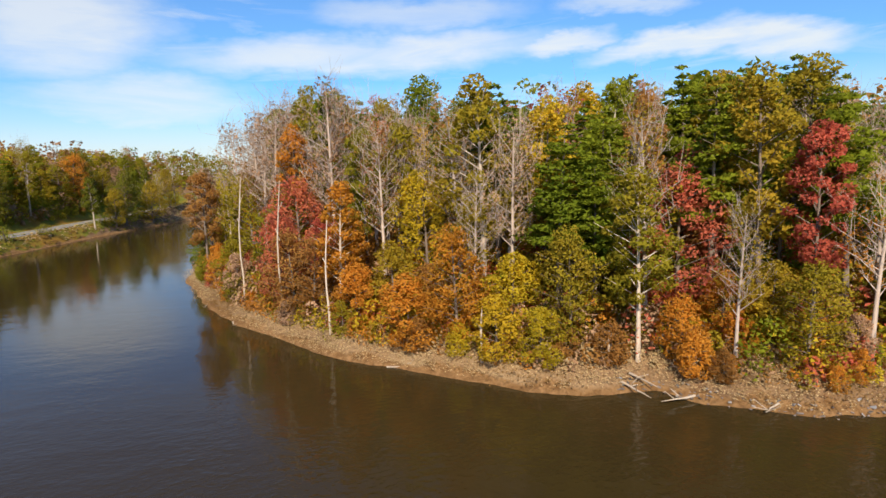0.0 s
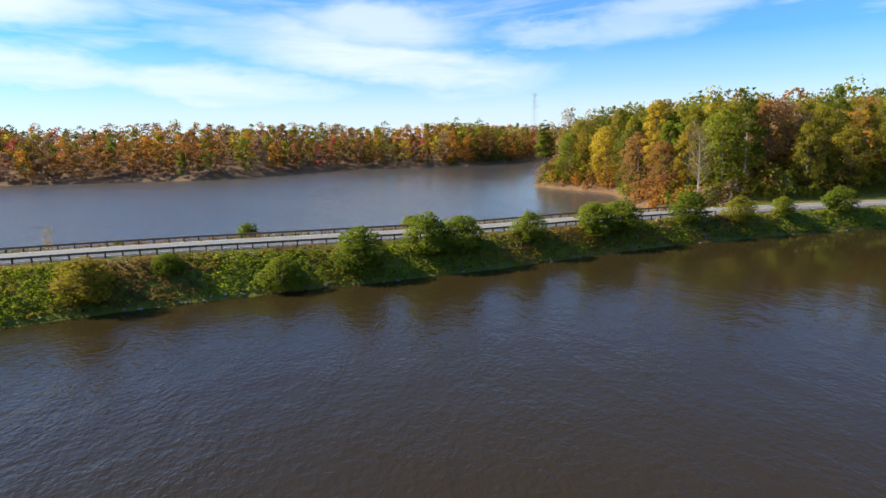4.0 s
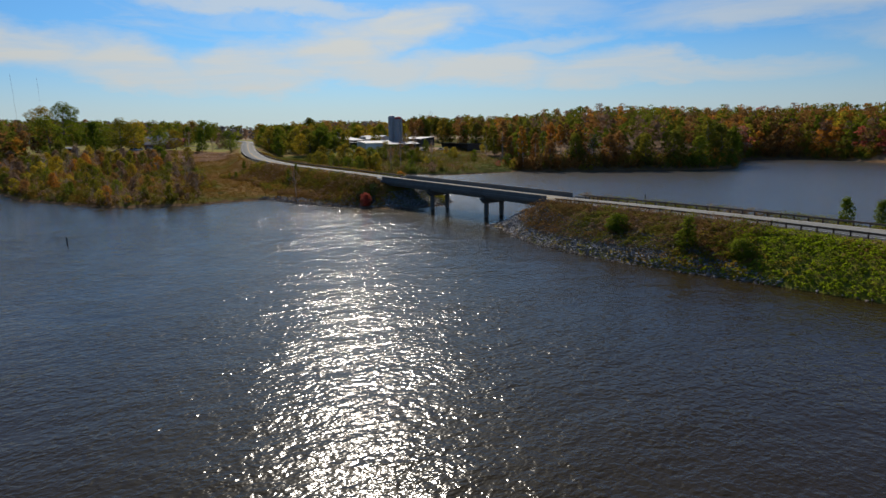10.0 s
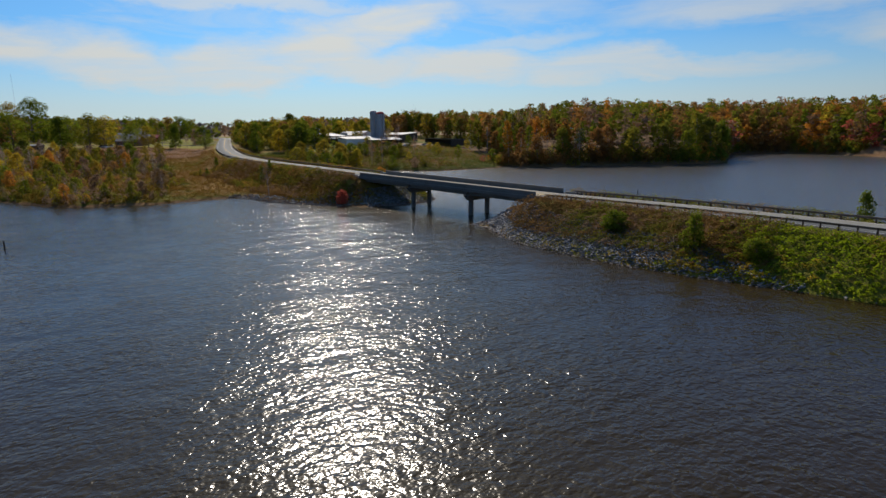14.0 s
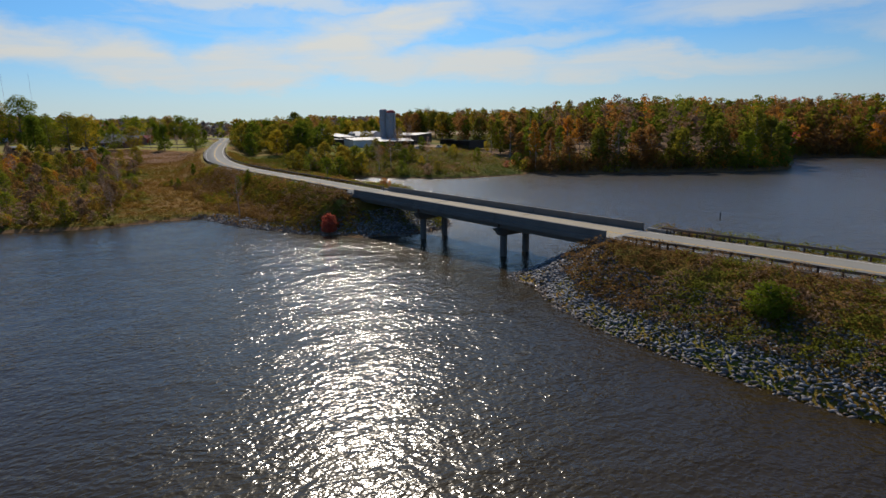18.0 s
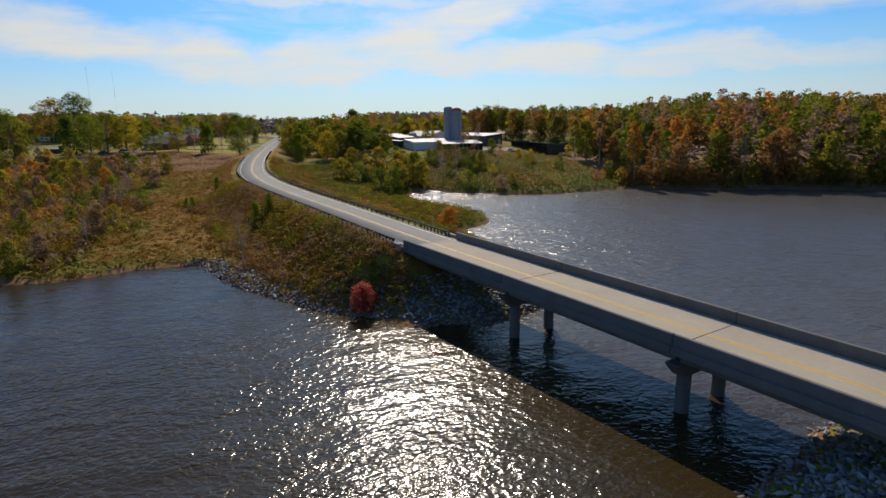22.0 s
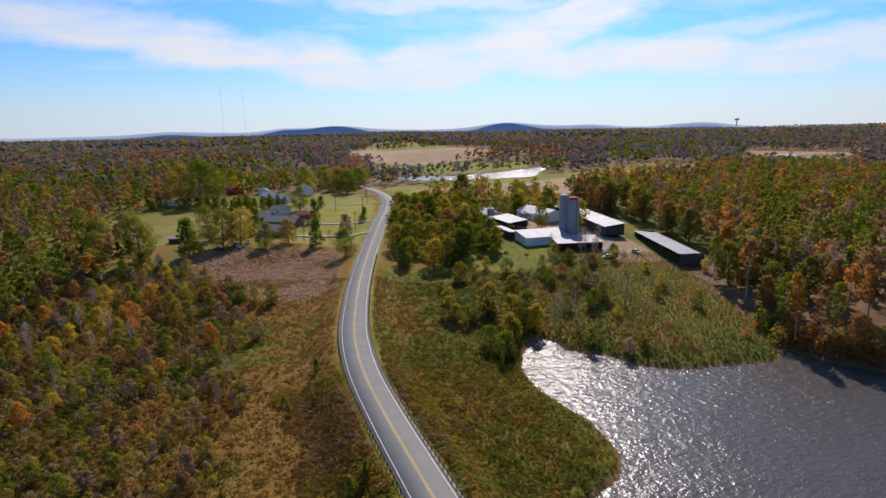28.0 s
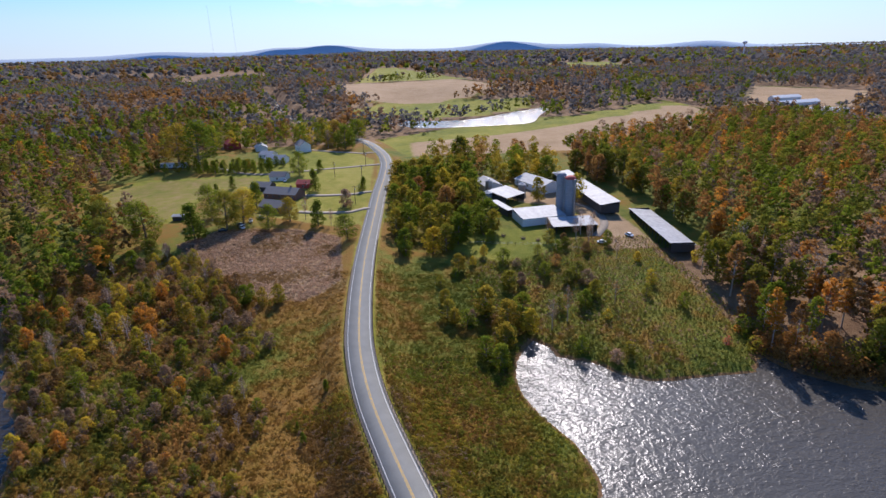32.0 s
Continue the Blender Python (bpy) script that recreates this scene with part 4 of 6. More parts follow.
    nrm = way * np.array([1, 1, 0.8]) * 0.55 + out * 0.6 + r.normal(size=at.shape) * 0.30 + np.array([0, 0, 0.42])
    nrm /= np.linalg.norm(nrm, axis=1)[:, None]
    return joined(wood), (*cards(at, size, r, 0.9 if kind == "pine" else 0.35, nrm), np.repeat(nrm, 3, 0))


SHAPES = {}


def tree_kind(kind, variant, height, leaves, size, bark):
    key = (kind, variant, height, leaves)
    if key not in SHAPES:
        (wc, wf), (cc, cf, cn) = tree_shape(kind, hash((len(SHAPES) * 31 + 5)) % 9973, height, leaves, size)
        a, b = raw("trunk", wc, wf, 4, bark), raw("crown", cc, cf, 3, LEAF["green"], normals=cn)
        SHAPES[key] = (a.data, b.data)
        bpy.data.objects.remove(a), bpy.data.objects.remove(b)
    return SHAPES[key]


WORDS = {"creeper": "bright green", "thorn": "leafless grey-brown", "hazed_twig": "grey", "moss": "mossy", "brown": "brown", "straw": "straw-coloured", "green": "green-leaved", "olive": "olive-green", "sward": "rank", "yellow": "golden yellow autumn", "orange": "bright orange autumn", "red": "crimson autumn", "russet": "russet brown autumn", "tan": "dry-leaved", "pine": "dark green"}
NAMES = {"pine": ("pine_tree", "pine"), "bare": ("bare_tree", "tree"), "tall": ("hardwood_tree", "tree"), "broad": ("broadleaf_tree", "tree"), "bush": ("bush", "bush"), "low": ("small_tree", "tree"), "cone": ("young_conifer", "tree")}


def plant(kind, hue, x, y, height, where, fine=0, variant=0, z=None, bark=None, spread=1.0):
    """One tree or bush; fine chooses how small and many its leaves are."""
    base = {"pine": 20.0, "bare": 20.0, "tall": 20.0, "broad": 13.0, "bush": 2.6, "low": 6.0, "cone": 6.0}[kind]
    amount = {"pine": (1300, 5400), "bare": (220, 1100), "tall": (1000, 5600), "broad": (1500, 6200), "bush": (420, 4600), "low": (900, 6000), "cone": (1300, 2400)}[kind][fine]
    size = base * {"pine": (0.026, 0.0120), "bare": (0.018, 0.0075), "tall": (0.0215, 0.0095), "broad": (0.0310, 0.0128), "bush": (0.046, 0.030), "low": (0.037, 0.0180), "cone": (0.036, 0.024)}[kind][fine]
    bark = bark or {"bare": TWIGS, "tall": PALE_BARK if variant % 2 else BARK}.get(kind, BARK)
    trunk, crown = tree_kind(kind, (variant, fine, bark.name), base, amount, size, bark)
    name, cat = NAMES[kind]
    t = new(name)
    s = height / base
    t.matrix_world = Matrix.Translation((x, y, (z_at(x, y) if z is None else z) - 0.1)) @ Matrix.Rotation(rng.uniform(0, 6.283), 4, "Z") @ Matrix.Diagonal((s * spread * rng.uniform(0.88, 1.15), s * spread * rng.uniform(0.88, 1.15), s, 1))
    kindly = {"pine": "pine with layered boughs", "bare": "tree with grey branches", "tall": "slender hardwood", "broad": "spreading broadleaf tree", "bush": "bush", "low": "small bushy tree", "cone": "young conifer"}[kind]
    tagged(t, f"{WORDS[hue].split()[0] if kind == 'bare' else WORDS[hue]} {kindly} {where}", cat, group=f"{cat}s {where}")
    for nm, me in (("trunk", trunk), ("crown", crown)):
        p = new(nm, me)
        p.parent = t
        if nm == "crown":
            p.material_slots[0].link = "OBJECT"
            p.material_slots[0].material = LEAF[hue]
    return t


HUES = list(LEAF)


def scatter(count, box, keep, gap, seed):
    """Places in a box of the plan that keep() allows, no two nearer than gap."""
    r = np.random.default_rng(seed)
    x, y = r.uniform(box[0], box[1], count * 12), r.uniform(box[2], box[3], count * 12)
    ok = keep(x, y)
    x, y = x[ok], y[ok]
    got, cells = [], {}
    for px, py in zip(x, y):
        c = (int(px // gap), int(py // gap))
        if any((px - qx) ** 2 + (py - qy) ** 2 < gap * gap for i in (-1, 0, 1) for j in (-1, 0, 1) for qx, qy in cells.get((c[0] + i, c[1] + j), ())):
            continue
        cells.setdefault(c, []).append((px, py))
        got.append((px, py))
        if len(got) >= count:
            break
    return np.array(got)


def woods(name, places, mix, heights, leaves, size, label, seed, slim=0.30, base=0.12, patch=30.0, stray=0.5, lift=0.5, flat=0.35, lobes=0):
    """Many far trees as one piece: each a crown of cards over a thin trunk."""
    r = np.random.default_rng(seed)
    n = len(places)
    z = between(GZ, places[:, 0], places[:, 1])
    h = r.uniform(*heights, n)
    # Like grows beside like: hues follow slow patches over the plan, with some strays.
    drift = soft_noise(places[:, 0], places[:, 1], patch, seed, 2) + r.normal(size=n) * stray
    rank = np.argsort(np.argsort(drift)) / n
    share = np.cumsum(np.array(list(mix.values()), float)) / sum(mix.values())
    hue = np.array([HUES.index(k) for k in mix])[np.minimum(np.searchsorted(share, rank), len(mix) - 1)]
    k = leaves
    cone = (hue == HUES.index("pine"))[:, None]
    if lobes:
        # A crown of rounded boughs round the stem, lower ones reaching further out.
        lf = (np.arange(lobes)[None] + r.uniform(0, 1, (n, lobes))) / lobes
        la = r.uniform(0, 6.283, (n, 1)) + np.arange(lobes)[None] * 2.4
        lr = h[:, None] * slim * np.where(cone, (1.02 - lf) ** 0.8 * 0.8, np.sin(np.pi * np.clip(0.20 + 0.74 * lf, 0, 1)) ** 0.6) * r.uniform(0.45, 0.8, (n, lobes)) * (1 - 0.8 * lf**3)
        lb = h[:, None] * slim * np.where(cone, 0.36, 0.52) * r.uniform(0.7, 1.2, (n, lobes))
        pick = r.integers(0, lobes, (n, k))
        row = np.arange(n)[:, None]
        way = r.normal(size=(n, k, 3)) + np.array([0, 0, 0.45])
        way /= np.linalg.norm(way, axis=2)[:, :, None]
        side = np.stack([np.cos(la), np.sin(la), 0 * la], -1)[row, pick]
        mid = side * lr[row, pick][:, :, None] + np.stack([0 * pick, 0 * pick, h[:, None] * (base + (0.90 - base) * lf[row, pick])], -1)
        at = mid + way * (lb[row, pick] * r.uniform(0.15, 1.0, (n, k)) ** 0.5)[:, :, None] * np.array([1, 1, 0.75])
        at = (at + np.stack([places[:, 0], places[:, 1], z], -1)[:, None]).reshape(-1, 3)
        nrm = (way * 0.75 + side * 0.35 + np.array([0, 0, lift * 0.5])).reshape(-1, 3) + r.normal(size=(n * k, 3)) * 0.12
    else:
        f = r.uniform(0, 1, (n, k)) ** 0.8
        ang = r.uniform(0, 6.283, (n, k))
        prof = np.where(cone, (1.02 - f) ** 0.7 * 0.75, np.sin(np.pi * np.clip(0.16 + 0.80 * f, 0, 1)) ** 0.6)
        rad = h[:, None] * slim * prof * r.uniform(0.55, 1.05, (n, k))
        at = np.stack([places[:, :1] + np.cos(ang) * rad, places[:, 1:2] + np.sin(ang) * rad, z[:, None] + h[:, None] * (base + (1 - base) * f)], -1).reshape(-1, 3)
        nrm = np.stack([np.cos(ang) * prof, np.sin(ang) * prof, lift + 0.9 * (f - 0.35)], -1).reshape(-1, 3) + r.normal(size=(n * k, 3)) * 0.07
    nrm /= np.linalg.norm(nrm, axis=1)[:, None]
    co, idx = cards(at, size, r, flat, nrm)
    ob = raw(name, co, idx, 3, [LEAF[k_] for k_ in HUES], None, np.repeat(hue, k), np.repeat(nrm, 3, 0))
    return tagged(ob, label, "woodland", kind="stuff")


AUTUMN = {"green": 1.5, "olive": 4, "yellow": 1.5, "pine": 2, "orange": 1.5, "red": 0.7, "russet": 3, "tan": 3}


def choose(mix, r):
    k = list(mix)
    w = np.array([mix[i] for i in k], float)
    return k[r.choice(len(k), p=w / w.sum())]


# The wooded headland across the cove.
r1 = np.random.default_rng(21)
spots = scatter(330, (28, 160, -72, 30), lambda x, y: (off_shore(x, y) > 2.2) & (off_shore(x, y) < 45), 3.2, 4)
depth = off_shore(spots[:, 0], spots[:, 1])
for (x, y), d in zip(spots, depth):
    u = r1.uniform()
    if d < 8:
        kind = "low" if u < 0.48 else "broad" if u < 0.74 else "tall" if u < 0.88 else "bare"
        hue = choose({"olive": 4, "yellow": 2.4, "orange": 3.4, "red": 2.0, "russet": 1.8, "tan": 0.8, "green": 1.2}, r1)
        h = {"low": r1.uniform(4.5, 8), "broad": r1.uniform(7, 12), "tall": r1.uniform(13, 18), "bare": r1.uniform(13, 21)}[kind]
    else:
        pines = 0.50 if y < -20 else 0.20 if y < 0 else 0.07
        bare = 0.18 if y < -22 else 0.36 if y < -5 else 0.56
        if d < 16 and r1.uniform() < 0.24:
            u = 0.95
        kind = "pine" if u < pines else "bare" if u < pines + bare else "tall" if u < 0.86 else "broad"
        hue = "pine" if kind == "pine" else choose({"olive": 6, "yellow": 2.2, "orange": 2.2 if kind == "broad" else 0.9, "red": 2.2 if kind == "broad" else 0.7, "russet": 1.2, "green": 0.6 if y > -20 else 4}, r1)
        h = r1.uniform(18, 25) + (2.5 if y > -6 else -2.5 if y < -18 else 0) if kind != "broad" else r1.uniform(9, 15)
        if kind == "bare":
            hue = choose({"tan": 6, "russet": 1.5, "yellow": 0.5, "red": 0.7}, r1)
    plant(kind, hue, x, y, h, "on the wooded headland", 1 if d < 36 else 0, int(r1.integers(0, 4)))
for x, y in scatter(85, (28, 120, -62, 26), lambda x, y: (off_shore(x, y) > 1.6) & (off_shore(x, y) < 6.5), 1.9, 59):
    plant("bush" if r1.uniform() < 0.45 else "low", choose({"olive": 3, "yellow": 1, "orange": 3, "red": 2, "russet": 3, "tan": 2, "green": 0.7}, r1), x, y, r1.uniform(1.8, 4.6), "above the headland beach", 1, int(r1.integers(0, 4)))
inner = scatter(420, (45, 330, -200, 12), lambda x, y: off_shore(x, y) > 44, 5.5, 5)
woods("headland_woodland", inner, AUTUMN, (17, 25), 130, 0.62, "mixed autumn woodland of pines and hardwoods behind the headland", 3, 0.20, 0.25, lobes=7)

# Wood beyond the causeway's far end.
def north_east(x, y):
    return (off_shore(x, y) > 2) & (off_road(x, y) > 11) & (y > 40)
spots = scatter(150, (62, 330, 60, 200), lambda x, y: north_east(x, y) & ((off_road(x, y) < 34) | (off_shore(x, y) < 14)), 5.0, 6)
for x, y in spots:
    u = r1.uniform()
    kind = "tall" if u < 0.24 else "broad" if u < 0.84 else "bare" if u < 0.96 else "pine"
    hue = "pine" if kind == "pine" else choose({"olive": 9, "yellow": 3, "moss": 2, "green": 1.2, "russet": 1.2, "tan": 0.3, "orange": 0.4}, r1)
    plant(kind, hue, x, y, r1.uniform(17, 24) if kind != "broad" else r1.uniform(13, 20), "beyond the causeway", 1, int(r1.integers(0, 4)))
inner = scatter(1300, (66, 480, 40, 420), lambda x, y: north_east(x, y) & (off_shore(x, y) > 8) & (off_road(x, y) > 15), 6.0, 7)
woods("causeway_woodland", inner, {"olive": 8, "green": 1, "yellow": 2.5, "russet": 2.5, "orange": 0.8, "pine": 0.6, "tan": 1.6}, (16, 25), 240, 0.62, "olive and russet autumn woodland beyond the causeway", 8, 0.26, 0.04, lobes=8)

# Far shore, and the wood north of the farm.
far = scatter(1500, (-420, 210, 262, 560), lambda x, y: (off_shore(x, y) > 1.0) & (off_shore(x, y) < 75), 6.0, 9)
woods("far_shore_woodland", far, {"russet": 6, "brown": 2, "orange": 2.2, "olive": 2.5, "yellow": 0.8, "moss": 2.2, "tan": 1.0, "red": 0.6, "pine": 0.8}, (13, 20), 300, 0.62, "russet autumn woodland on the far lake shore", 10, 0.30, 0.10, stray=0.8, lobes=7)
def farm_wood(x, y):
    shed, _ = to_line(x, y, np.array([(-412.0, 146.0), (-318.0, 150.0)]))
    return (off_shore(x, y) > 1.5) & (y > 138 - 0.03 * (x + 240)) & (shed > 14) & ~inside(x, y, np.array(CROPS[0]))
spots = scatter(105, (-470, -204, 128, 250), lambda x, y: farm_wood(x, y) & ((off_shore(x, y) < 13) | (y < 166)), 5.2, 11)
for x, y in spots:
    u = r1.uniform()
    kind = "broad" if u < 0.5 else "tall" if u < 0.85 else "bare" if u < 0.93 else "pine"
    hue = "pine" if kind == "pine" else choose({"moss": 5, "olive": 2.5, "green": 3, "russet": 5, "orange": 0.8}, r1)
    plant(kind, hue, x, y, r1.uniform(15, 21) if kind != "broad" else r1.uniform(12, 18), "in the wood by the farm", 0, int(r1.integers(0, 4)))
inner = scatter(1500, (-640, -206, 130, 420), lambda x, y: farm_wood(x, y) & (off_shore(x, y) > 9) & (y > 160) & ~inside(x, y, np.array(LAWNS[4])), 6.2, 12)
woods("farm_woodland", inner, {"moss": 5, "green": 3, "olive": 3, "russet": 4, "thorn": 2.5, "brown": 2, "orange": 1.6, "pine": 1.5}, (12, 22), 240, 0.62, "dense green and russet woodland behind the farm", 13, 0.225, 0.36, stray=1.2, lift=0.6, lobes=8)


# ---- brush, single trees, farm and hamlet planting ----
def meadow(name, count, box, keep, gap, mix, heights, leaves, size, label, seed, slim=0.7, lift=None, flat=None):
    spots = scatter(count, box, keep, gap * (0.4 if heights[1] < 1.0 else 0.8), seed)
    return woods(name, spots, mix, heights, leaves, size, label, seed, 2.6 if heights[1] < 0.9 else slim, 0.02, 14.0, 0.28, lift or (2.6 if heights[1] < 0.9 else 1.0 if heights[1] < 1.9 else 0.5), flat or (1.5 if heights[1] < 1.4 else 0.35))


def west_open(x, y):
    return (off_shore(x, y) > 0.8) & (off_road(x, y) > 5.6) & ~inside(x, y, np.array(FIELD))


SWARD = {"sward": 1}
meadow("tall_grass", 15000, (-320, -146, -112, 62), west_open, 0.7, SWARD, (0.12, 0.6), 11, 0.22, "tall tawny and olive autumn grass on the peninsula", 31)
meadow("bank_grass", 5000, (-330, -150, 20, 110), lambda x, y: west_open(x, y) & (y > 18), 0.8, SWARD, (0.12, 0.55), 11, 0.22, "rank olive grass on the bank above the cove", 32)
meadow("road_bank_brush", 2600, (-240, -146, -6, 44), lambda x, y: (off_shore(x, y) > 2.5) & (off_road(x, y) > 5.2) & (off_road(x, y) < 17 + 4 * soft_noise(x, y, 9, 5, 2)) & (y < 42), 0.75, {"brown": 5, "thorn": 3, "sward": 5, "olive": 4, "moss": 3, "russet": 2}, (0.4, 1.6), 60, 0.12, "brown and olive weeds on the road bank by the bridge", 63, 0.7, 0.5, 0.4)
meadow("cove_bank_brush", 2200, (-262, -146, 24, 82), lambda x, y: (off_shore(x, y) > 0.8) & (off_road(x, y) > 5.2) & (y > 24), 1.0, {"sward": 6, "olive": 5, "moss": 4, "brown": 3, "green": 2}, (0.35, 1.3), 45, 0.13, "olive and brown weeds between the road and the cove", 64, 0.7, 0.5, 0.4)
meadow("creeper", 7000, (-66, 132, 42, 90), lambda x, y: (off_shore(x, y) > 0.25) & (off_road(x, y) > np.where(x > 15, 5.9, 7.0)) & (y < 92) & (y < 76 + 0.2 * x), 0.60, {"creeper": 9, "green": 3, "olive": 3, "brown": 2}, (0.25, 1.0), 30, 0.14, "thick green creeper over the causeway bank", 33, 0.9, 1.2, 0.7)
meadow("shoulder_weeds", 2200, (-62, 60, 42, 95), lambda x, y: (off_shore(x, y) > 0.6) & (off_road(x, y) > 5.0) & (off_road(x, y) < 8.5), 0.5, {"brown": 7, "straw": 2, "moss": 3}, (0.15, 0.5), 10, 0.16, "dry brown weeds along the causeway shoulder", 34)
meadow("abutment_brush", 2000, (-116, -60, 44, 82), lambda x, y: (off_shore(x, y) > 2.8) & (off_road(x, y) > 4.8), 0.7, {"brown": 6, "thorn": 3, "moss": 6}, (0.4, 1.3), 60, 0.115, "russet and dull green brush on the bridge abutment bank", 35, 1.1)
meadow("far_bank_weeds", 1200, (40, 330, 40, 96), lambda x, y: (off_shore(x, y) > 0.4) & (off_road(x, y) > 4.8) & (off_shore(x, y) < 16), 1.2, {"brown": 4, "straw": 5, "moss": 5}, (0.3, 1.0), 8, 0.34, "dry weeds and brush along the far causeway bank", 36)
meadow("shore_grass", 9000, (26, 150, -80, 26), lambda x, y: (off_shore(x, y) > 0.3) & (off_shore(x, y) < 9), 0.4, {"straw": 9, "brown": 2}, (0.2, 0.8), 16, 0.085, "pale dry grass and twigs along the wooded shore", 37)
meadow("shore_brush", 1500, (26, 150, -80, 26), lambda x, y: (off_shore(x, y) > 1.7) & (off_shore(x, y) < 8), 0.8, {"straw": 2, "tan": 3, "russet": 3, "orange": 2, "olive": 2, "red": 0.7, "yellow": 1}, (0.7, 2.4), 60, 0.15, "low russet and straw brush behind the beach", 57, 0.55)
meadow("understory", 1700, (28, 170, -80, 28), lambda x, y: (off_shore(x, y) > 2.4) & (off_shore(x, y) < 26), 1.15, {"russet": 3, "tan": 2, "olive": 4, "orange": 4, "red": 2, "green": 1.5, "yellow": 3}, (1.2, 4.5), 120, 0.19, "dense autumn undergrowth below the headland trees", 38, 0.42)
meadow("dry_field_grass", 4200, (-380, -298, -68, 10), lambda x, y: inside(x, y, np.array(FIELD)), 0.85, {"tan": 8, "brown": 3}, (0.2, 0.5), 8, 0.30, "dry pinkish-brown weeds over the fallow field", 39)
meadow("farm_brush", 3600, (-345, -240, 55, 140), lambda x, y: (off_shore(x, y) > 1.0) & (off_road(x, y) > 8) & ~inside(x, y, np.array(LAWNS[2])), 1.25, {"sward": 8, "thorn": 3, "moss": 3, "brown": 3, "olive": 2, "green": 1.5}, (0.3, 1.1), 40, 0.15, "rough olive and russet pasture brush below the farm", 40)

meadow("roadside_thicket", 1300, (66, 330, 45, 130), lambda x, y: (off_road(x, y) > 8.5) & (off_road(x, y) < 24) & (off_shore(x, y) > 1.5) & (y > 60) & (y > 95 - 0.09 * (x - 100)), 1.8, {"green": 2, "olive": 7, "yellow": 1.5, "russet": 2, "tan": 1.5}, (1.5, 6.5), 80, 0.34, "green and olive thicket along the far side of the road", 54, 0.45)

SHORE_MIX = {"russet": 4, "brown": 2, "olive": 3, "moss": 3, "orange": 1.5, "green": 2}
meadow("far_bank_thicket", 1000, (60, 200, 104, 400), lambda x, y: (off_shore(x, y) > 0.6) & (off_shore(x, y) < 12) & (off_road(x, y) > 12), 1.6, {"orange": 2.5, "russet": 5, "olive": 2, "brown": 2, "green": 2}, (2, 7.5), 80, 0.36, "orange and olive thicket down to the water", 55, 0.42)
meadow("spit_thicket", 1000, (-268, -202, 134, 330), lambda x, y: (off_shore(x, y) > 0.4) & (off_shore(x, y) < 11), 1.5, SHORE_MIX, (2, 7), 70, 0.38, "russet thicket hanging over the lake shore", 56, 0.42)

# Saplings and bushes of the overgrown peninsula.
def thicket(x, y):
    return (off_shore(x, y) > 1.0) & (y < -6 - 0.10 * (-185 - x) + 13 * soft_noise(x, y, 16, 77, 2)) & (y > -125) & ~inside(x, y, np.array(FIELD)) & ~inside(x, y, np.array(LAWNS[1]))
for x, y in scatter(300, (-350, -183, -120, 4), thicket, 3.6, 41):
    u = r1.uniform()
    kind = "low" if u < 0.40 else "bush" if u < 0.66 else "bare" if u < 0.78 else "broad"
    hue = choose({"thorn": 5, "tan": 2}, r1) if kind == "bare" else choose({"olive": 6, "russet": 2.5, "moss": 5, "brown": 2.5, "thorn": 4, "yellow": 2.6, "green": 2.6, "orange": 1.6}, r1)
    tall = 1.0 + 0.5 * min(1.0, max(0.0, (-225 - x) / 60))
    h = tall * {"low": r1.uniform(2.4, 4.6), "bush": r1.uniform(1.4, 2.6), "bare": r1.uniform(4, 6.5), "broad": r1.uniform(3.5, 5.5)}[kind]
    plant(kind, hue, x, y, h, "in the overgrown thicket", 0, int(r1.integers(0, 4)))
meadow("thicket_brush", 3600, (-350, -183, -125, 4), thicket, 1.45, {"sward": 6, "thorn": 6, "moss": 4, "green": 1, "olive": 3, "brown": 4, "russet": 3}, (0.7, 2.2), 80, 0.17, "tangled olive and russet brush of the thicket", 42, 0.55)

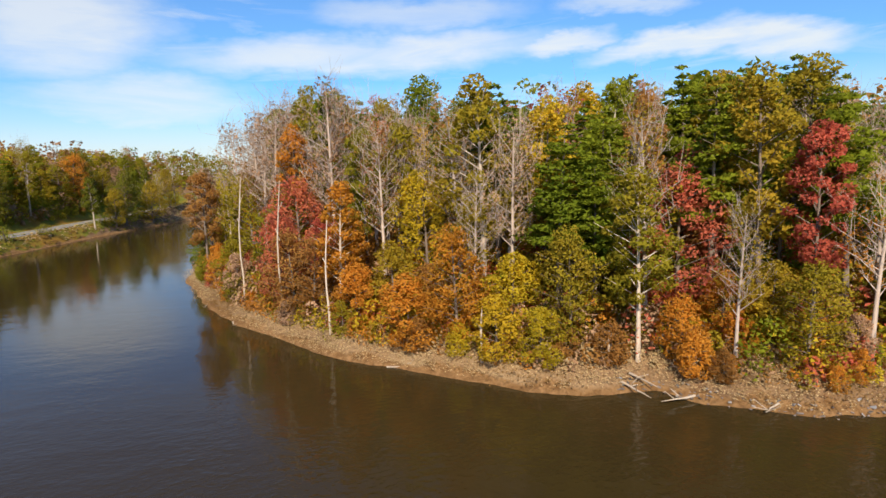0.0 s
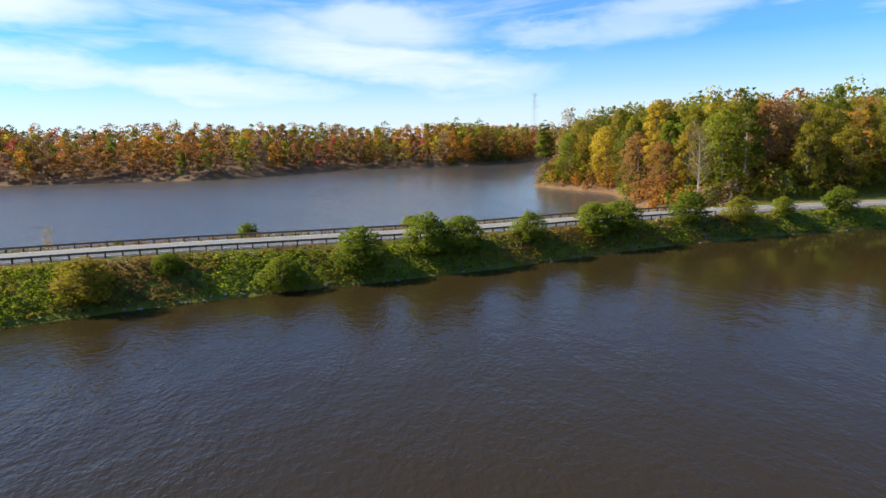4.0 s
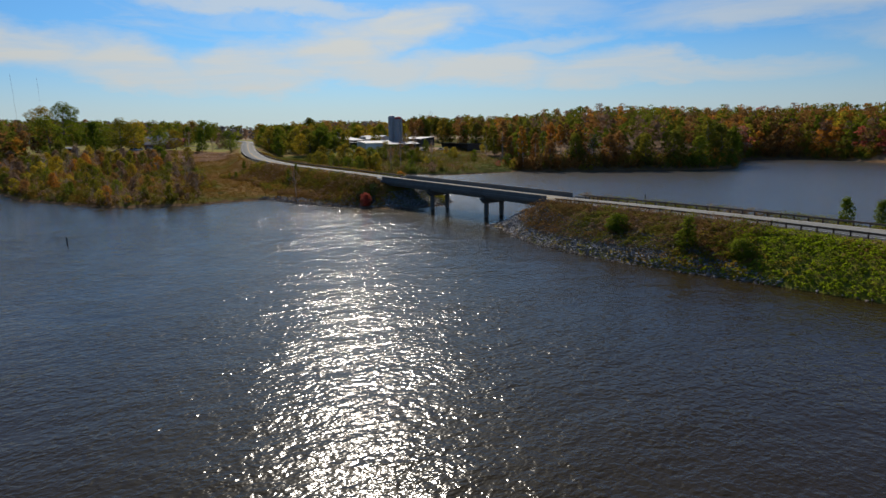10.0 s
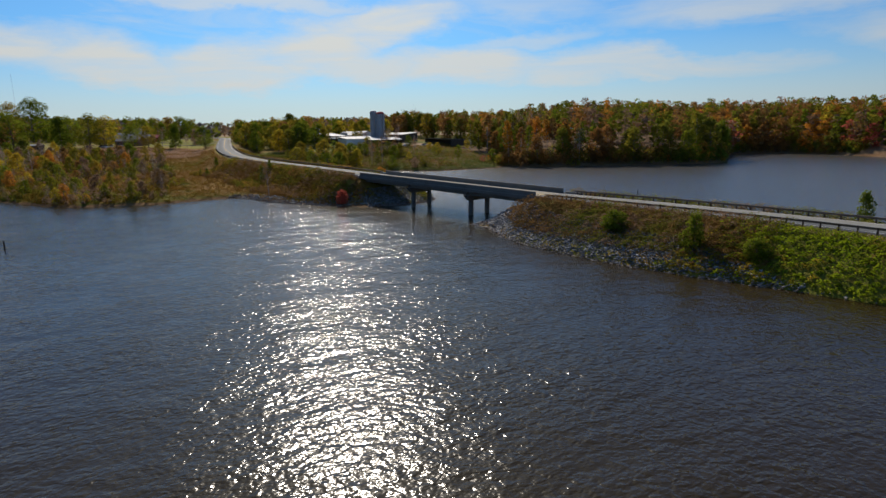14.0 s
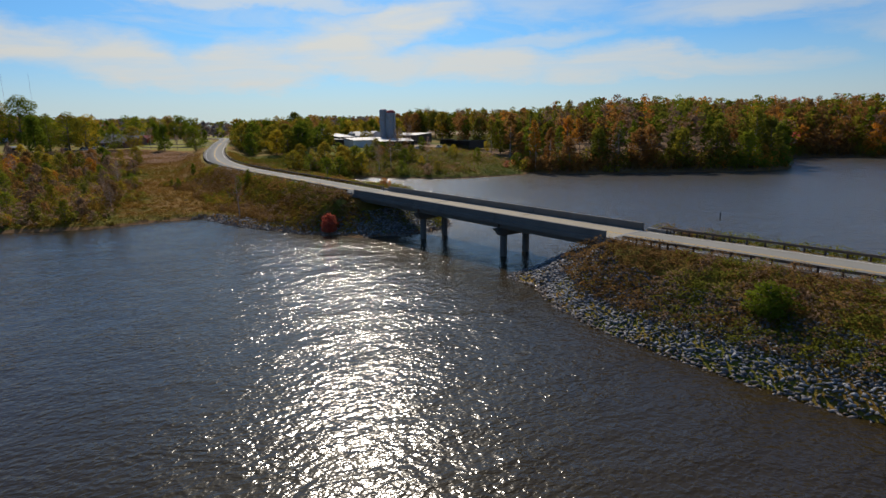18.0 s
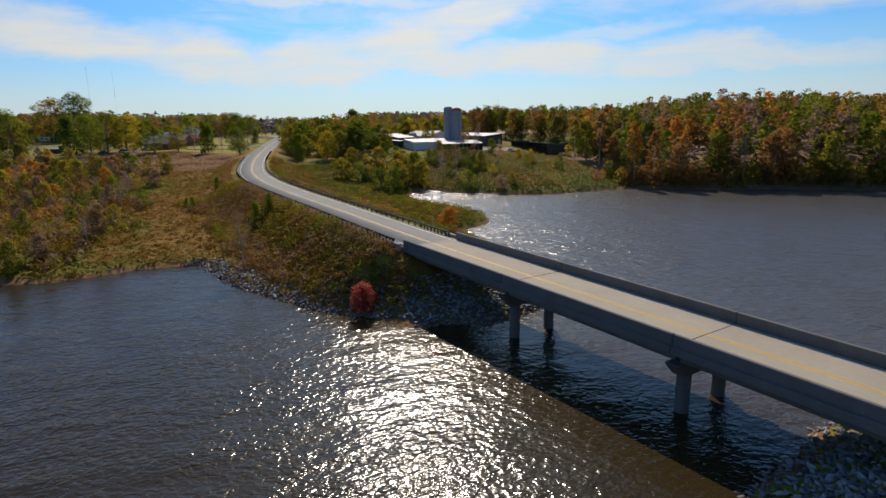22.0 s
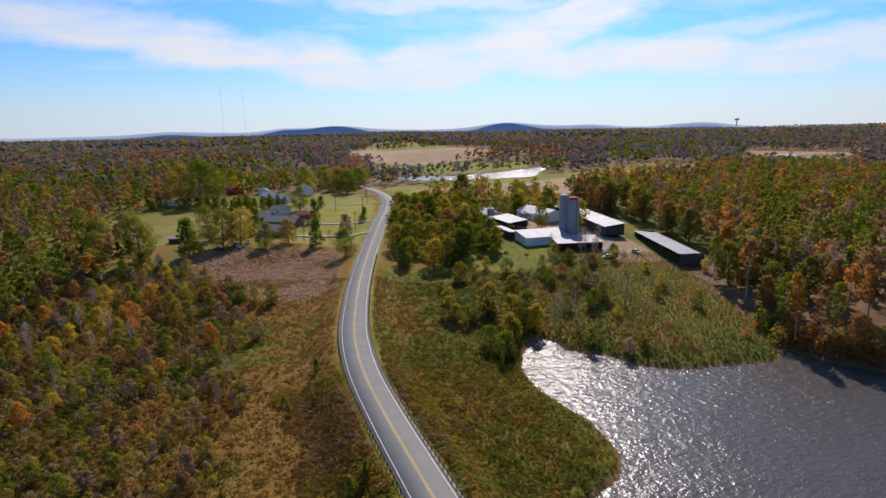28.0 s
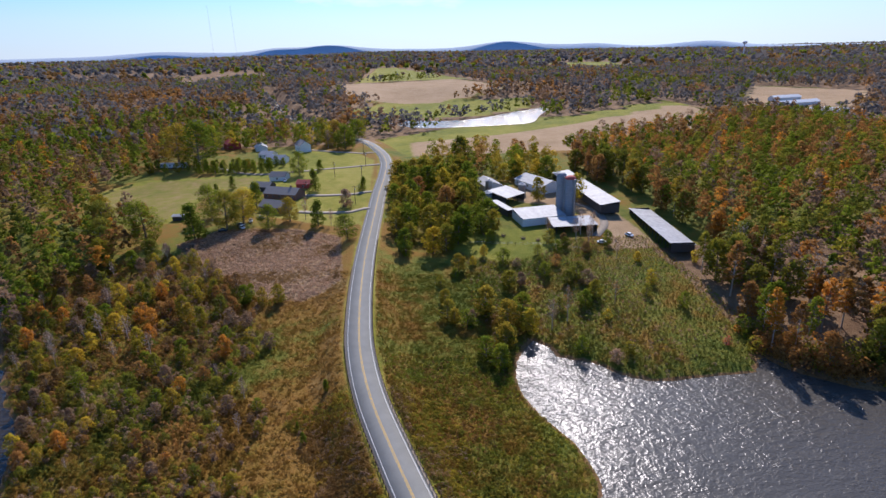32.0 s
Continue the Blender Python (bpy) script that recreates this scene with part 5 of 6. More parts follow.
SINGLE = [  # kind, hue, x, y, height, where, fine
    ("bare", "russet", -174, 17.5, 9.0, "beside the rock-armoured shore", 1), ("bush", "red", -150, 31.5, 3.2, "by the bridge abutment", 1),
    ("cone", "green", -197, 19, 4.5, "below the road bank", 1), ("cone", "green", -199, 21.5, 3.6, "below the road bank", 1), ("cone", "green", -245, 8.6, 3.4, "in the tawny meadow", 0), ("cone", "green", -233, 2.4, 2.2, "in the tawny meadow", 0), ("cone", "green", -228, 4.5, 3.0, "in the tawny meadow", 0),
    ("low", "orange", -187.5, 53.2, 4.2, "on the cove bank", 1), ("bush", "green", -190, 50, 1.6, "beside the cove bank", 0),
    ("broad", "green", -256, 57, 6.5, "at the head of the cove", 0), ("broad", "olive", -266, 60.5, 7.5, "at the head of the cove", 0), ("low", "green", -262, 54, 5.5, "at the head of the cove", 0), ("broad", "olive", -278, 64, 8.5, "at the head of the cove", 0), ("broad", "green", -283, 70, 8.0, "at the head of the cove", 0), ("broad", "olive", -287, 58, 8.5, "at the head of the cove", 0), ("low", "olive", -285, 45, 5.5, "at the head of the cove", 0), ("low", "green", -280, 51, 5.0, "at the head of the cove", 0), ("bare", "tan", -276, 78, 9.0, "at the head of the cove", 0), ("bare", "russet", -279, 84, 10.0, "at the head of the cove", 0), ("low", "green", -270, 62, 5.0, "at the head of the cove", 0), ("broad", "yellow", -276, 70.5, 7.0, "at the head of the cove", 0), ("low", "green", -262, 83, 4.5, "beside the cove", 0), ("low", "tan", -254.5, 91, 3.6, "beside the cove", 0), ("low", "olive", -257, 96, 3.2, "beside the cove", 0),
    ("low", "yellow", -299, 122, 5.5, "below the farm", 0), ("low", "yellow", -277, 97, 3.6, "below the farm", 0), ("bare", "russet", -286, 103, 9.0, "below the farm", 0), ("low", "green", -281, 125, 5.5, "below the farm", 0), ("bush", "red", -258, 127, 3.0, "on the spit", 0), ("low", "olive", -290, 116, 5.0, "below the farm", 0), ("bare", "tan", -345, 116, 10, "beside the barns", 0), ("bare", "tan", -349, 112, 9, "beside the barns", 0), ("broad", "green", -335, 119, 7, "beside the barns", 0), ("broad", "green", -312, 152, 8, "beside the long shed", 0), ("low", "yellow", -313, 146, 5, "beside the long shed", 0), ("low", "olive", -343, 96, 5.0, "beside the barns", 0),
    ("broad", "moss", -495, 79, 15, "standing over the farm trees", 0), ("bush", "green", -441, 12, 2.6, "beside the road", 0),
]
for i, (kind, hue, x, y, h, where, fine) in enumerate(SINGLE):
    near = x < -335 or "cove" in where
    plant(kind, hue, x, y, h * (1.25 if "head of the cove" in where else 1.25 if near else 1.0), where, fine, i % 4, spread=1.2 if near and kind in ("broad", "low") else 1.0)

# The cone at (-438, 14) stands in for a vine-covered pole.
HAMLET = [('broad', 'green', -366, -79, 20.4), ('cone', 'pine', -367, -59, 17), ('broad', 'olive', -380, -48, 18), ('broad', 'yellow', -387, -42, 17), ('broad', 'green', -400, -60, 17.3), ('cone', 'green', -414, -41, 13.9), ('broad', 'green', -375, -28, 12.3), ('broad', 'olive', -387, -20, 11.8), ('cone', 'pine', -380, -6, 13.2), ('broad', 'green', -357, 9, 12.0), ('cone', 'green', -440, -13, 12.7), ('broad', 'green', -480, -27, 15.2), ('cone', 'green', -491, -15, 7.8), ('low', 'tan', -407, 6, 9.5), ('bare', 'russet', -390, -13, 11.3), ('bare', 'tan', -381, 0, 8.1), ('cone', 'green', -444, -69, 7.1), ('cone', 'green', -457, -63, 7.7), ('broad', 'green', -529, -102, 31), ('broad', 'olive', -536, -118, 28), ('broad', 'green', -582, -105, 20), ('bare', 'tan', -582, -17, 15), ('cone', 'green', -438, 14, 8), ('broad', 'green', -572, -3, 19), ('broad', 'olive', -622, -26, 20), ('broad', 'olive', -603, -14, 20), ('broad', 'green', -618, 4, 18), ('broad', 'moss', -365, -98, 15), ('broad', 'olive', -350, -92, 12), ('low', 'moss', -352, -72, 8)]
HAMLET += [("cone", "green", -501 + 0.15 * k, -94 + 5 * k, 7 + k * 3 % 4) for k in range(10)]
HAMLET += [("bare", "tan", -343, 108, 10), ("bare", "tan", -338, 112, 9), ("bare", "russet", -352, 98, 8), ("low", "brown", -330, 108, 5), ("low", "moss", -336, 101, 5), ("bare", "tan", -322, 118, 8), ("low", "yellow", -318, 125, 4), ("bush", "brown", -345, 103, 3), ("broad", "moss", -384, -104, 17), ("broad", "olive", -398, -112, 16), ("broad", "green", -348, -108, 14)]
for i, (kind, hue, x, y, h) in enumerate(HAMLET):
    plant(kind, hue, x, y, h, "beside the hamlet's lawns", 1, i % 4, spread=1.3 if kind == "broad" else 1.15)

# Creeper-hung bushes along the causeway.
for i, (kind, hue, x, y, h) in enumerate([("low", "olive", -34.5, 62.2, 5.2), ("bush", "green", -27, 66.5, 1.9), ("low", "green", -14, 66, 4.2), ("low", "green", -4.5, 68.8, 5.6), ("low", "green", 5, 71.8, 5.8), ("low", "green", 10, 72.5, 5.0), ("low", "green", 21, 75.5, 4.6), ("low", "green", 33, 78.8, 5.2), ("low", "green", 38, 80, 5.4), ("low", "green", 52, 83.2, 5.0), ("low", "olive", 62, 83.5, 4.6), ("bush", "green", 72, 85, 2.6), ("low", "green", 85, 86.2, 4.6), ("bush", "olive", 118, 86, 2.4), ("low", "olive", 135, 84.5, 3.6), ("bush", "green", 176, 80, 3.2), ("bush", "olive", 192, 77, 2.8), ("bush", "green", 225, 72, 3.2), ("bush", "green", 250, 66, 3.0), ("cone", "green", -65.5, 54.2, 3.8), ("bush", "green", -78, 52.5, 2.4), ("bush", "green", -58.5, 56.5, 1.9)]):
    plant("bush" if kind == "low" else kind, hue, x, y, h * (0.92 if kind == "low" else 1.2), "on the lake bank", 1 if x < 100 else 0, i % 4, spread=1.4)
for i, (kind, hue, x, y, h) in enumerate([("cone", "pine", -59.5, 77.6, 5.0), ("cone", "pine", -55.3, 78.6, 5.0), ("bare", "yellow", -46.5, 81.3, 5.0), ("bush", "olive", -41, 82.2, 1.6), ("bush", "green", -38, 82.6, 2.2), ("low", "green", -20.5, 85.8, 4.0), ("bush", "green", -12, 86.6, 1.8), ("low", "green", 5, 89.0, 3.8), ("bush", "green", 36, 94.5, 2.2), ("bush", "green", -84, 73.0, 1.4), ("bush", "olive", -93, 71, 1.3), ("bush", "green", -75, 75.0, 1.5), ("low", "green", 45, 97, 3.6), ("low", "green", 67, 99.5, 4.2), ("low", "green", 86, 101, 5)]):
    plant("bush" if kind == "low" else kind, hue, x, y, h, "behind the causeway guardrail", 1 if x < 50 else 0, i % 4)

# The belt of trees between the road and the farm, and round the hamlet.
def belt(x, y):
    return (off_road(x, y) > 8) & ((y - 30) > (x + 335) * -0.02) & (y < 74 + (x + 340) * -0.03) & (x < -334 - 0.25 * (y - 30))
for x, y in scatter(85, (-475, -330, 28, 82), belt, 5.0, 43):
    u = r1.uniform()
    plant("broad" if u < 0.7 else "low", choose({"olive": 5, "green": 5, "yellow": 1.2, "russet": 0.6}, r1), x, y, r1.uniform(10, 15) if u < 0.7 else r1.uniform(6, 10), "between the road and the farm", 0, int(r1.integers(0, 4)), spread=1.2)
woods("farmyard_trees", scatter(45, (-520, -440, 60, 135), lambda x, y: (x < -446 - 0.3 * (y - 60) * (y < 90)), 6.5, 44), {"olive": 5, "green": 3, "yellow": 2, "russet": 1}, (12, 18), 420, 0.60, "row of tall green and yellow trees behind the barns", 44, 0.30, 0.1, lobes=9)
for i, (x, y) in enumerate([(-440, 74), (-431, 71), (-418, 69), (-405, 67), (-393, 65), (-381, 63), (-368, 67), (-447, 98), (-452, 106), (-402, 107), (-446, 124), (-398, 126), (-388, 74), (-358, 74)]):
    plant("broad", ["green", "olive", "green", "yellow"][i % 4], x, y, 10 + (i * 37 % 6), "among the barns", 0, i % 4, spread=1.15)
for x, y in scatter(26, (-334, -278, 44, 100), lambda x, y: (off_shore(x, y) > 6) & (off_road(x, y) > 12), 5.0, 58):
    plant("broad" if r1.uniform() < 0.6 else "low", choose({"olive": 4, "green": 3, "moss": 4, "thorn": 3, "russet": 1, "yellow": 0.7}, r1), x, y, r1.uniform(3.5, 7.5), "in the brush above the cove", 0, int(r1.integers(0, 4)), spread=1.2)
for x, y in scatter(26, (-540, -500, -128, -40), lambda x, y: np.abs(x + 512 + 0.12 * (y + 90)) < 5, 4.0, 45):
    plant("broad", choose({"green": 6, "olive": 2}, r1), x, y, r1.uniform(5, 8), "in a dark hedge", 0, int(r1.integers(0, 4)))
woods("hamlet_trees", scatter(75, (-660, -545, -150, 12), lambda x, y: (off_road(x, y) > 8) & (x < -572 + 0.2 * y), 5.5, 46), {"green": 4, "olive": 3, "yellow": 1, "russet": 1}, (14, 21), 320, 0.70, "green and yellow trees behind the hamlet's houses", 46, 0.30, 0.1, lobes=9)

# Woods of the south-west, and those that run on to the hills.
def south_west(x, y):
    hit = (off_shore(x, y) > 2) & (off_road(x, y) > 12)
    for p in (*LAWNS, *CROPS, FIELD):
        hit &= ~inside(x, y, np.array(p))
    return hit & ~inside(x, y, np.array([(-376, 20), (-376, -88), (-470, -90), (-560, -120), (-592, -60), (-588, 14), (-500, 24)]))
inner = scatter(1900, (-760, -290, -420, -70), lambda x, y: south_west(x, y) & (y < -96 - 0.25 * (x + 300) * (x > -420) - 30 * (x < -420)), 6.3, 47)
woods("south_woodland", inner, {"pine": 3, "green": 3, "moss": 3, "olive": 3, "thorn": 4, "russet": 3, "orange": 1.2, "brown": 3, "yellow": 0.6}, (10, 20), 180, 0.66, "mixed green and russet woodland beyond the meadow", 48, 0.225, 0.34, stray=1.2, lift=0.6, lobes=8)
def onward(x, y):
    ang = np.arctan2(y - 27, -(x + 113))
    hit = (ang > -0.78) & (ang < 0.98) & (off_road(x, y) > 14)
    for p in (*LAWNS[3:], *CROPS, POND[:, :2]):
        hit &= ~inside(x, y, np.array(p))
    return hit & ~((x > -640) & (y > -130) & (y < 130))
inner = scatter(9000, (-1600, -600, -900, 1300), lambda x, y: onward(x, y) & (soft_noise(x, y, 220, 14, 2) > -0.85), 6.8, 49)
# Far crowns lean to grey, which carries some haze in the leaf colour.
woods("middle_woodland", inner, {"moss": 2, "pine": 2, "hazed_twig": 8, "thorn": 3, "brown": 2, "russet": 0.6}, (13, 19), 34, 1.9, "grey-brown and green autumn woods between far fields", 50, 0.34, 0.25, 90.0, 0.5, 0.8, lobes=5)
inner = scatter(8000, (-4900, -1500, -3600, 4300), lambda x, y: onward(x, y) & (soft_noise(x, y, 420, 15, 2) > -0.62), 24, 51)
woods("distant_woodland", inner, {"brown": 3, "hazed_twig": 9, "pine": 3}, (11, 17), 18, 8.0, "distant autumn woods running to the horizon", 52, 0.8, 0.1)
# Backdrop hills: the blue of aerial haze is put into the base colour.
HAZE = material("haze_blue_hills", lambda n: n.add("ShaderNodeBsdfPrincipled", {"Base Color": n.mix(n.noise(place_of(n), 0.004, 4), (0.42, 0.50, 0.58, 1), (0.48, 0.55, 0.62, 1)), "Roughness": 1.0, "Specular IOR Level": 0.0}).outputs[0])
RIDGES = [(-713, 24, 190), (-320, 34, 260), (1027, 46, 300), (1654, 28, 260), (2479, 36, 260), (-1500, 20, 300)]
ys = np.linspace(-4200, 4600, 260)
rise = 76 - 0.015 * np.clip(ys, -300, 3500) + 4 * soft_noise(ys, ys * 0, 420, 61, 3)
for at, high, wide in RIDGES:
    rise += high * np.exp(-(((ys - at) / wide) ** 2))
xs = -4700 + 0.00005 * ys**2
co = np.vstack([np.c_[xs, ys, np.full_like(ys, 20)], np.c_[xs - 60, ys, rise], np.c_[xs - 190, ys, np.full_like(ys, 20)]])
i = np.arange(len(ys) - 1)
m = len(ys)
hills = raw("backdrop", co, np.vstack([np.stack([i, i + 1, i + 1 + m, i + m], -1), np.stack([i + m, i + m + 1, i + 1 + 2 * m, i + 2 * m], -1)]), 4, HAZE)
tagged(hills, "low horizon hills with blue haze painted in", "hills", kind="structure")


# ---- farm and hamlet buildings ----
def gable(name, x, y, turn, length, width, wall_h, roof_h, wall, roof, label, windows=0, chimney=False, over=0.4, cat="house", z=None, door=True):
    """A building with a pitched roof: four walls, two roof slopes, gables, openings in frames."""
    z = min(z_at(x + dx, y + dy) for dx in (-4, 4) for dy in (-4, 4)) if z is None else z
    b = empty(name, (x, y, z), turn)
    tagged(b, label, cat, group=cat + "s")
    t = 0.2
    for sy in (-1, 1):
        part("wall", box_bm((length, t, wall_h + 0.6), (0, sy * (width / 2 - t / 2), wall_h / 2 - 0.3)), wall, b)
    for sx in (-1, 1):
        bm = bmesh.new()
        pts = [(-width / 2, -0.6), (width / 2, -0.6), (width / 2, wall_h), (0, wall_h + roof_h - 0.05), (-width / 2, wall_h)]
        x0, x1 = sx * length / 2, sx * (length / 2 - t)
        a = [bm.verts.new((x0, p, q)) for p, q in pts]
        c = [bm.verts.new((x1, p, q)) for p, q in pts]
        bm.faces.new(a), bm.faces.new(c[::-1])
        for k in range(5):
            bm.faces.new((a[k], c[k], c[(k + 1) % 5], a[(k + 1) % 5]))
        bmesh.ops.recalc_face_normals(bm, faces=bm.faces)
        part("gable_wall", bm, wall, b)
    pitch = math.atan2(roof_h, width / 2)
    for sy in (-1, 1):
        bm = box_bm((length + 2 * over, math.hypot(width / 2, roof_h) + over, 0.12))
        bmesh.ops.transform(bm, matrix=Matrix.Translation((0, sy * (width / 4 + over / 2 * math.cos(pitch)), wall_h + roof_h / 2 + 0.08 - over / 2 * math.sin(pitch))) @ Matrix.Rotation(-sy * pitch, 4, "X"), verts=bm.verts)
        part("roof_slope", bm, roof, b)
    for k in range(windows):
        px = (k + 0.5) / windows * length - length / 2
        for sy in (-1, 1):
            f = part("window", box_bm((1.15, 0.10, 1.25), (px, sy * (width / 2 + 0.02), wall_h * 0.55), 0.02), WHITE_PAINT, b)
            part("pane", box_bm((0.95, 0.06, 1.05), (px, sy * (width / 2 + 0.06), wall_h * 0.55)), GLASS, f)
    if door:
        d = part("door", box_bm((0.95, 0.10, 2.05), (length * 0.08, width / 2 + 0.03, 1.03), 0.02), DARK_WALL, b)
        part("handle", box_bm((0.06, 0.06, 0.14), (length * 0.08 + 0.36, width / 2 + 0.11, 1.0)), STEEL, d)
    if chimney:
        part("chimney", box_bm((0.7, 0.7, roof_h + 1.4), (length * 0.22, 0.4, wall_h + roof_h * 0.5 + 0.4), 0.03), BRICK_WALL, b)
    return b


def shed(name, corners, drop, height, roof, wall, label, open_side=True, posts=8, cat="shed"):
    """A long shed under one sloping sheet-metal roof; corners of the roof go round from its low front edge."""
    a, b_, c, d = (np.array(p, float) for p in corners)
    mid = (a + b_ + c + d) / 4
    u = (b_ - a + c - d) / 2
    length, u = np.linalg.norm(u), u / np.linalg.norm(u)
    v = np.array([-u[1], u[0]])
    if (d - a) @ v < 0:
        v = -v
    width = abs((d - a + c - b_) @ v) / 2
    turn = math.degrees(math.atan2(u[1], u[0]))
    sgn = 1 if np.cross(u, v) > 0 else -1
    z = z_at(*mid)
    s = empty(name, (mid[0], mid[1], z), turn)
    tagged(s, label, cat, group=cat + "s")
    n = max(3, int(length / 3.6))
    tilt = math.atan2(drop, width)
    for k in range(n):
        bm = box_bm((length / n - 0.03, math.hypot(width, drop) + 0.8, 0.07))
        bmesh.ops.transform(bm, matrix=Matrix.Translation(((k + 0.5) / n * length - length / 2, 0, height)) @ Matrix.Rotation(sgn * tilt, 4, "X"), verts=bm.verts)
        part("roof_sheet", bm, roof, s)
    part("back_wall", box_bm((length, 0.15, height + drop / 2 + 0.4), (0, sgn * (width / 2 - 0.2), (height + drop / 2) / 2 - 0.25)), wall, s)
    for e in (-1, 1):
        part("end_wall", box_bm((0.15, width * 0.96, height - drop / 2 + 0.3), (e * (length / 2 - 0.2), 0, (height - drop / 2) / 2 - 0.2)), wall, s)
    if open_side:
        for k in range(posts):
            part("post", box_bm((0.22, 0.22, height - drop / 2 + 0.4), ((k + 0.5) / posts * length - length / 2, -sgn * (width / 2 - 0.25), (height - drop / 2) / 2 - 0.25)), DARK_WALL, s)
    else:
        part("front_wall", box_bm((length, 0.15, height - drop / 2 + 0.3), (0, -sgn * (width / 2 - 0.2), (height - drop / 2) / 2 - 0.2)), wall, s)
    return s


def silo(x, y, r, h, dome, dome_label, label, wall=SILO_WALL, hoops=14, z=None):
    s = empty("silo", (x, y, z_at(x, y) if z is None else z), 20)
    tagged(s, label, "silo", group="silos")
    part("wall", tube_bm(r, h + 0.5, (0, 0, -0.5), 28), wall, s)
    for k in range(hoops):
        part("hoop", tube_bm(r + 0.05, 0.10, (0, 0, h * (k + 0.5) / hoops), 28), STEEL, s)
    bm = bmesh.new()
    bmesh.ops.create_uvsphere(bm, u_segments=24, v_segments=12, radius=r + 0.08)
    bmesh.ops.delete(bm, geom=[v for v in bm.verts if v.co.z < -0.01], context="VERTS")
    bmesh.ops.scale(bm, vec=(1, 1, 0.62), verts=bm.verts)
    bmesh.ops.translate(bm, vec=(0, 0, h), verts=bm.verts)
    part("dome", bm, dome, s, dome_label, True)
    part("chute", box_bm((0.9, 0.8, h), (r + 0.35, 0, h / 2), 0.08), STEEL, s)
    return s


def tank(x, y, r, h, wall, label):
    t = empty("grain_bin", (x, y, z_at(x, y)), 10)
    tagged(t, label, "grain bin", group="grain bins")
    part("wall", tube_bm(r, h + 0.4, (0, 0, -0.4), 20), wall, t)
    part("roof", tube_bm(r + 0.12, r * 0.5, (0, 0, h), 20, 0.25), METAL_ROOF, t)
    part("ladder", box_bm((0.4, 0.1, h), (r + 0.05, 0, h / 2)), STEEL, t)
    part("hatch", tube_bm(0.35, 0.25, (0, 0, h + r * 0.5), 12), STEEL, t)
    return t


silo(-379.5, 112.0, 2.3, 20.2, METAL_ROOF, "white metal dome", "tall grey stave silo with a pale dome beside the barns", z=9.2)
silo(-375.2, 115.2, 2.6, 19.2, RED_WALL, "dull red dome", "tall grey stave silo with a dull red dome beside the barns", z=9.2)
tank(-404, 80, 2.6, 5.0, BLUE_STEEL, "squat blue-grey steel bin beside the feed barn")
tank(-416, 83, 1.9, 8.5, STEEL, "tall narrow steel bin by the feed barn")
tank(-416, 101.5, 2.2, 5.5, STEEL, "small steel grain bin with a conical lid")
shed("long_shed", [(-374.8, 145.1), (-319.7, 140.0), (-322.5, 150.3), (-372.8, 155.1)], -1.0, 3.4, METAL_ROOF, DARK_WALL, "long dark open-fronted shed with a sheet-metal roof", posts=14)
shed("back_barn", [(-450, 128.5), (-373, 130), (-372, 139.5), (-450, 138)], 1.2, 4.6, METAL_ROOF, DARK_WALL, "long low barn with a grey metal roof", False)
shed("milking_shed", [(-362.8, 87.3), (-365.5, 109), (-380, 110.6), (-376.8, 89)], 1.3, 4.2, METAL_ROOF, WHITE_WALL, "white block shed with a bright tin roof", False)
shed("calf_shed", [(-351.3, 100.0), (-351.2, 120), (-361, 121.5), (-361.5, 100.4)], 1.2, 3.8, METAL_ROOF, DARK_WALL, "low open shed with a pale tin roof", True, 6)
shed("feed_barn", [(-393, 86), (-403, 97), (-417, 96), (-408, 83)], 2.0, 4.6, METAL_ROOF, DARK_WALL, "dark feed barn with a sloping tin roof", True, 4)
shed("lean_to", [(-376.5, 82), (-377.5, 86), (-397, 86.6), (-396, 83)], 0.4, 3.2, METAL_ROOF, DARK_WALL, "narrow lean-to with a white roof", True, 5)
gable("barn", -428, 114, 20, 26, 15, 3.6, 2.6, WHITE_WALL, METAL_ROOF, "wide pale barn with a low metal gable roof", 5, cat="barn")
gable("barn", -433, 86, 8, 18, 10, 3.4, 2.0, WHITE_WALL, METAL_ROOF, "small pale barn with a tin roof", 3, cat="barn")
gable("farmhouse", -470, 62, 10, 16, 9, 3.2, 2.4, WHITE_WALL, SHINGLE, "low farmhouse half hidden by trees", 4, True)

gable("red_barn", -600, -96, 30, 14, 10, 4.5, 4.0, RED_WALL, RED_WALL, "red barn with a red roof", 2, cat="barn")
gable("house", -584, -70, 15, 15, 9, 3.0, 2.4, WHITE_WALL, METAL_ROOF, "white house with a pale roof", 4, True)
gable("house", -530, -49, 70, 15, 9, 3.0, 2.6, WHITE_WALL, METAL_ROOF, "white house with a light grey roof", 4)
gable("house", -548, -58, 60, 11, 8, 2.8, 2.2, WHITE_WALL, METAL_ROOF, "small white house with a light roof", 3)
gable("house", -568, -35, 25, 12, 9, 5.2, 3.4, WHITE_WALL, SHINGLE, "two-storey white house with dark gables", 3, True)
gable("garage", -473, -38, 75, 10, 8, 2.8, 2.4, WHITE_WALL, SHINGLE, "white garage beside a gravel drive", 1, cat="garage")
gable("house", -431, -29, 65, 20, 10, 3.0, 2.8, BRICK_WALL, SHINGLE, "brown brick ranch house with a dark shingle roof", 5, True)
gable("house", -407, -30, 60, 14, 9, 3.0, 2.6, BRICK_WALL, SHINGLE, "low brick house with a dark roof", 4)
gable("house", -450, -44, 70, 12, 8, 2.8, 2.2, DARK_WALL, SHINGLE, "dark timber house among trees", 3)
gable("red_shed", -449, -20, 75, 8, 6, 2.8, 1.8, RED_WALL, RED_WALL, "small red wooden shed on the lawn", 1, cat="shed")
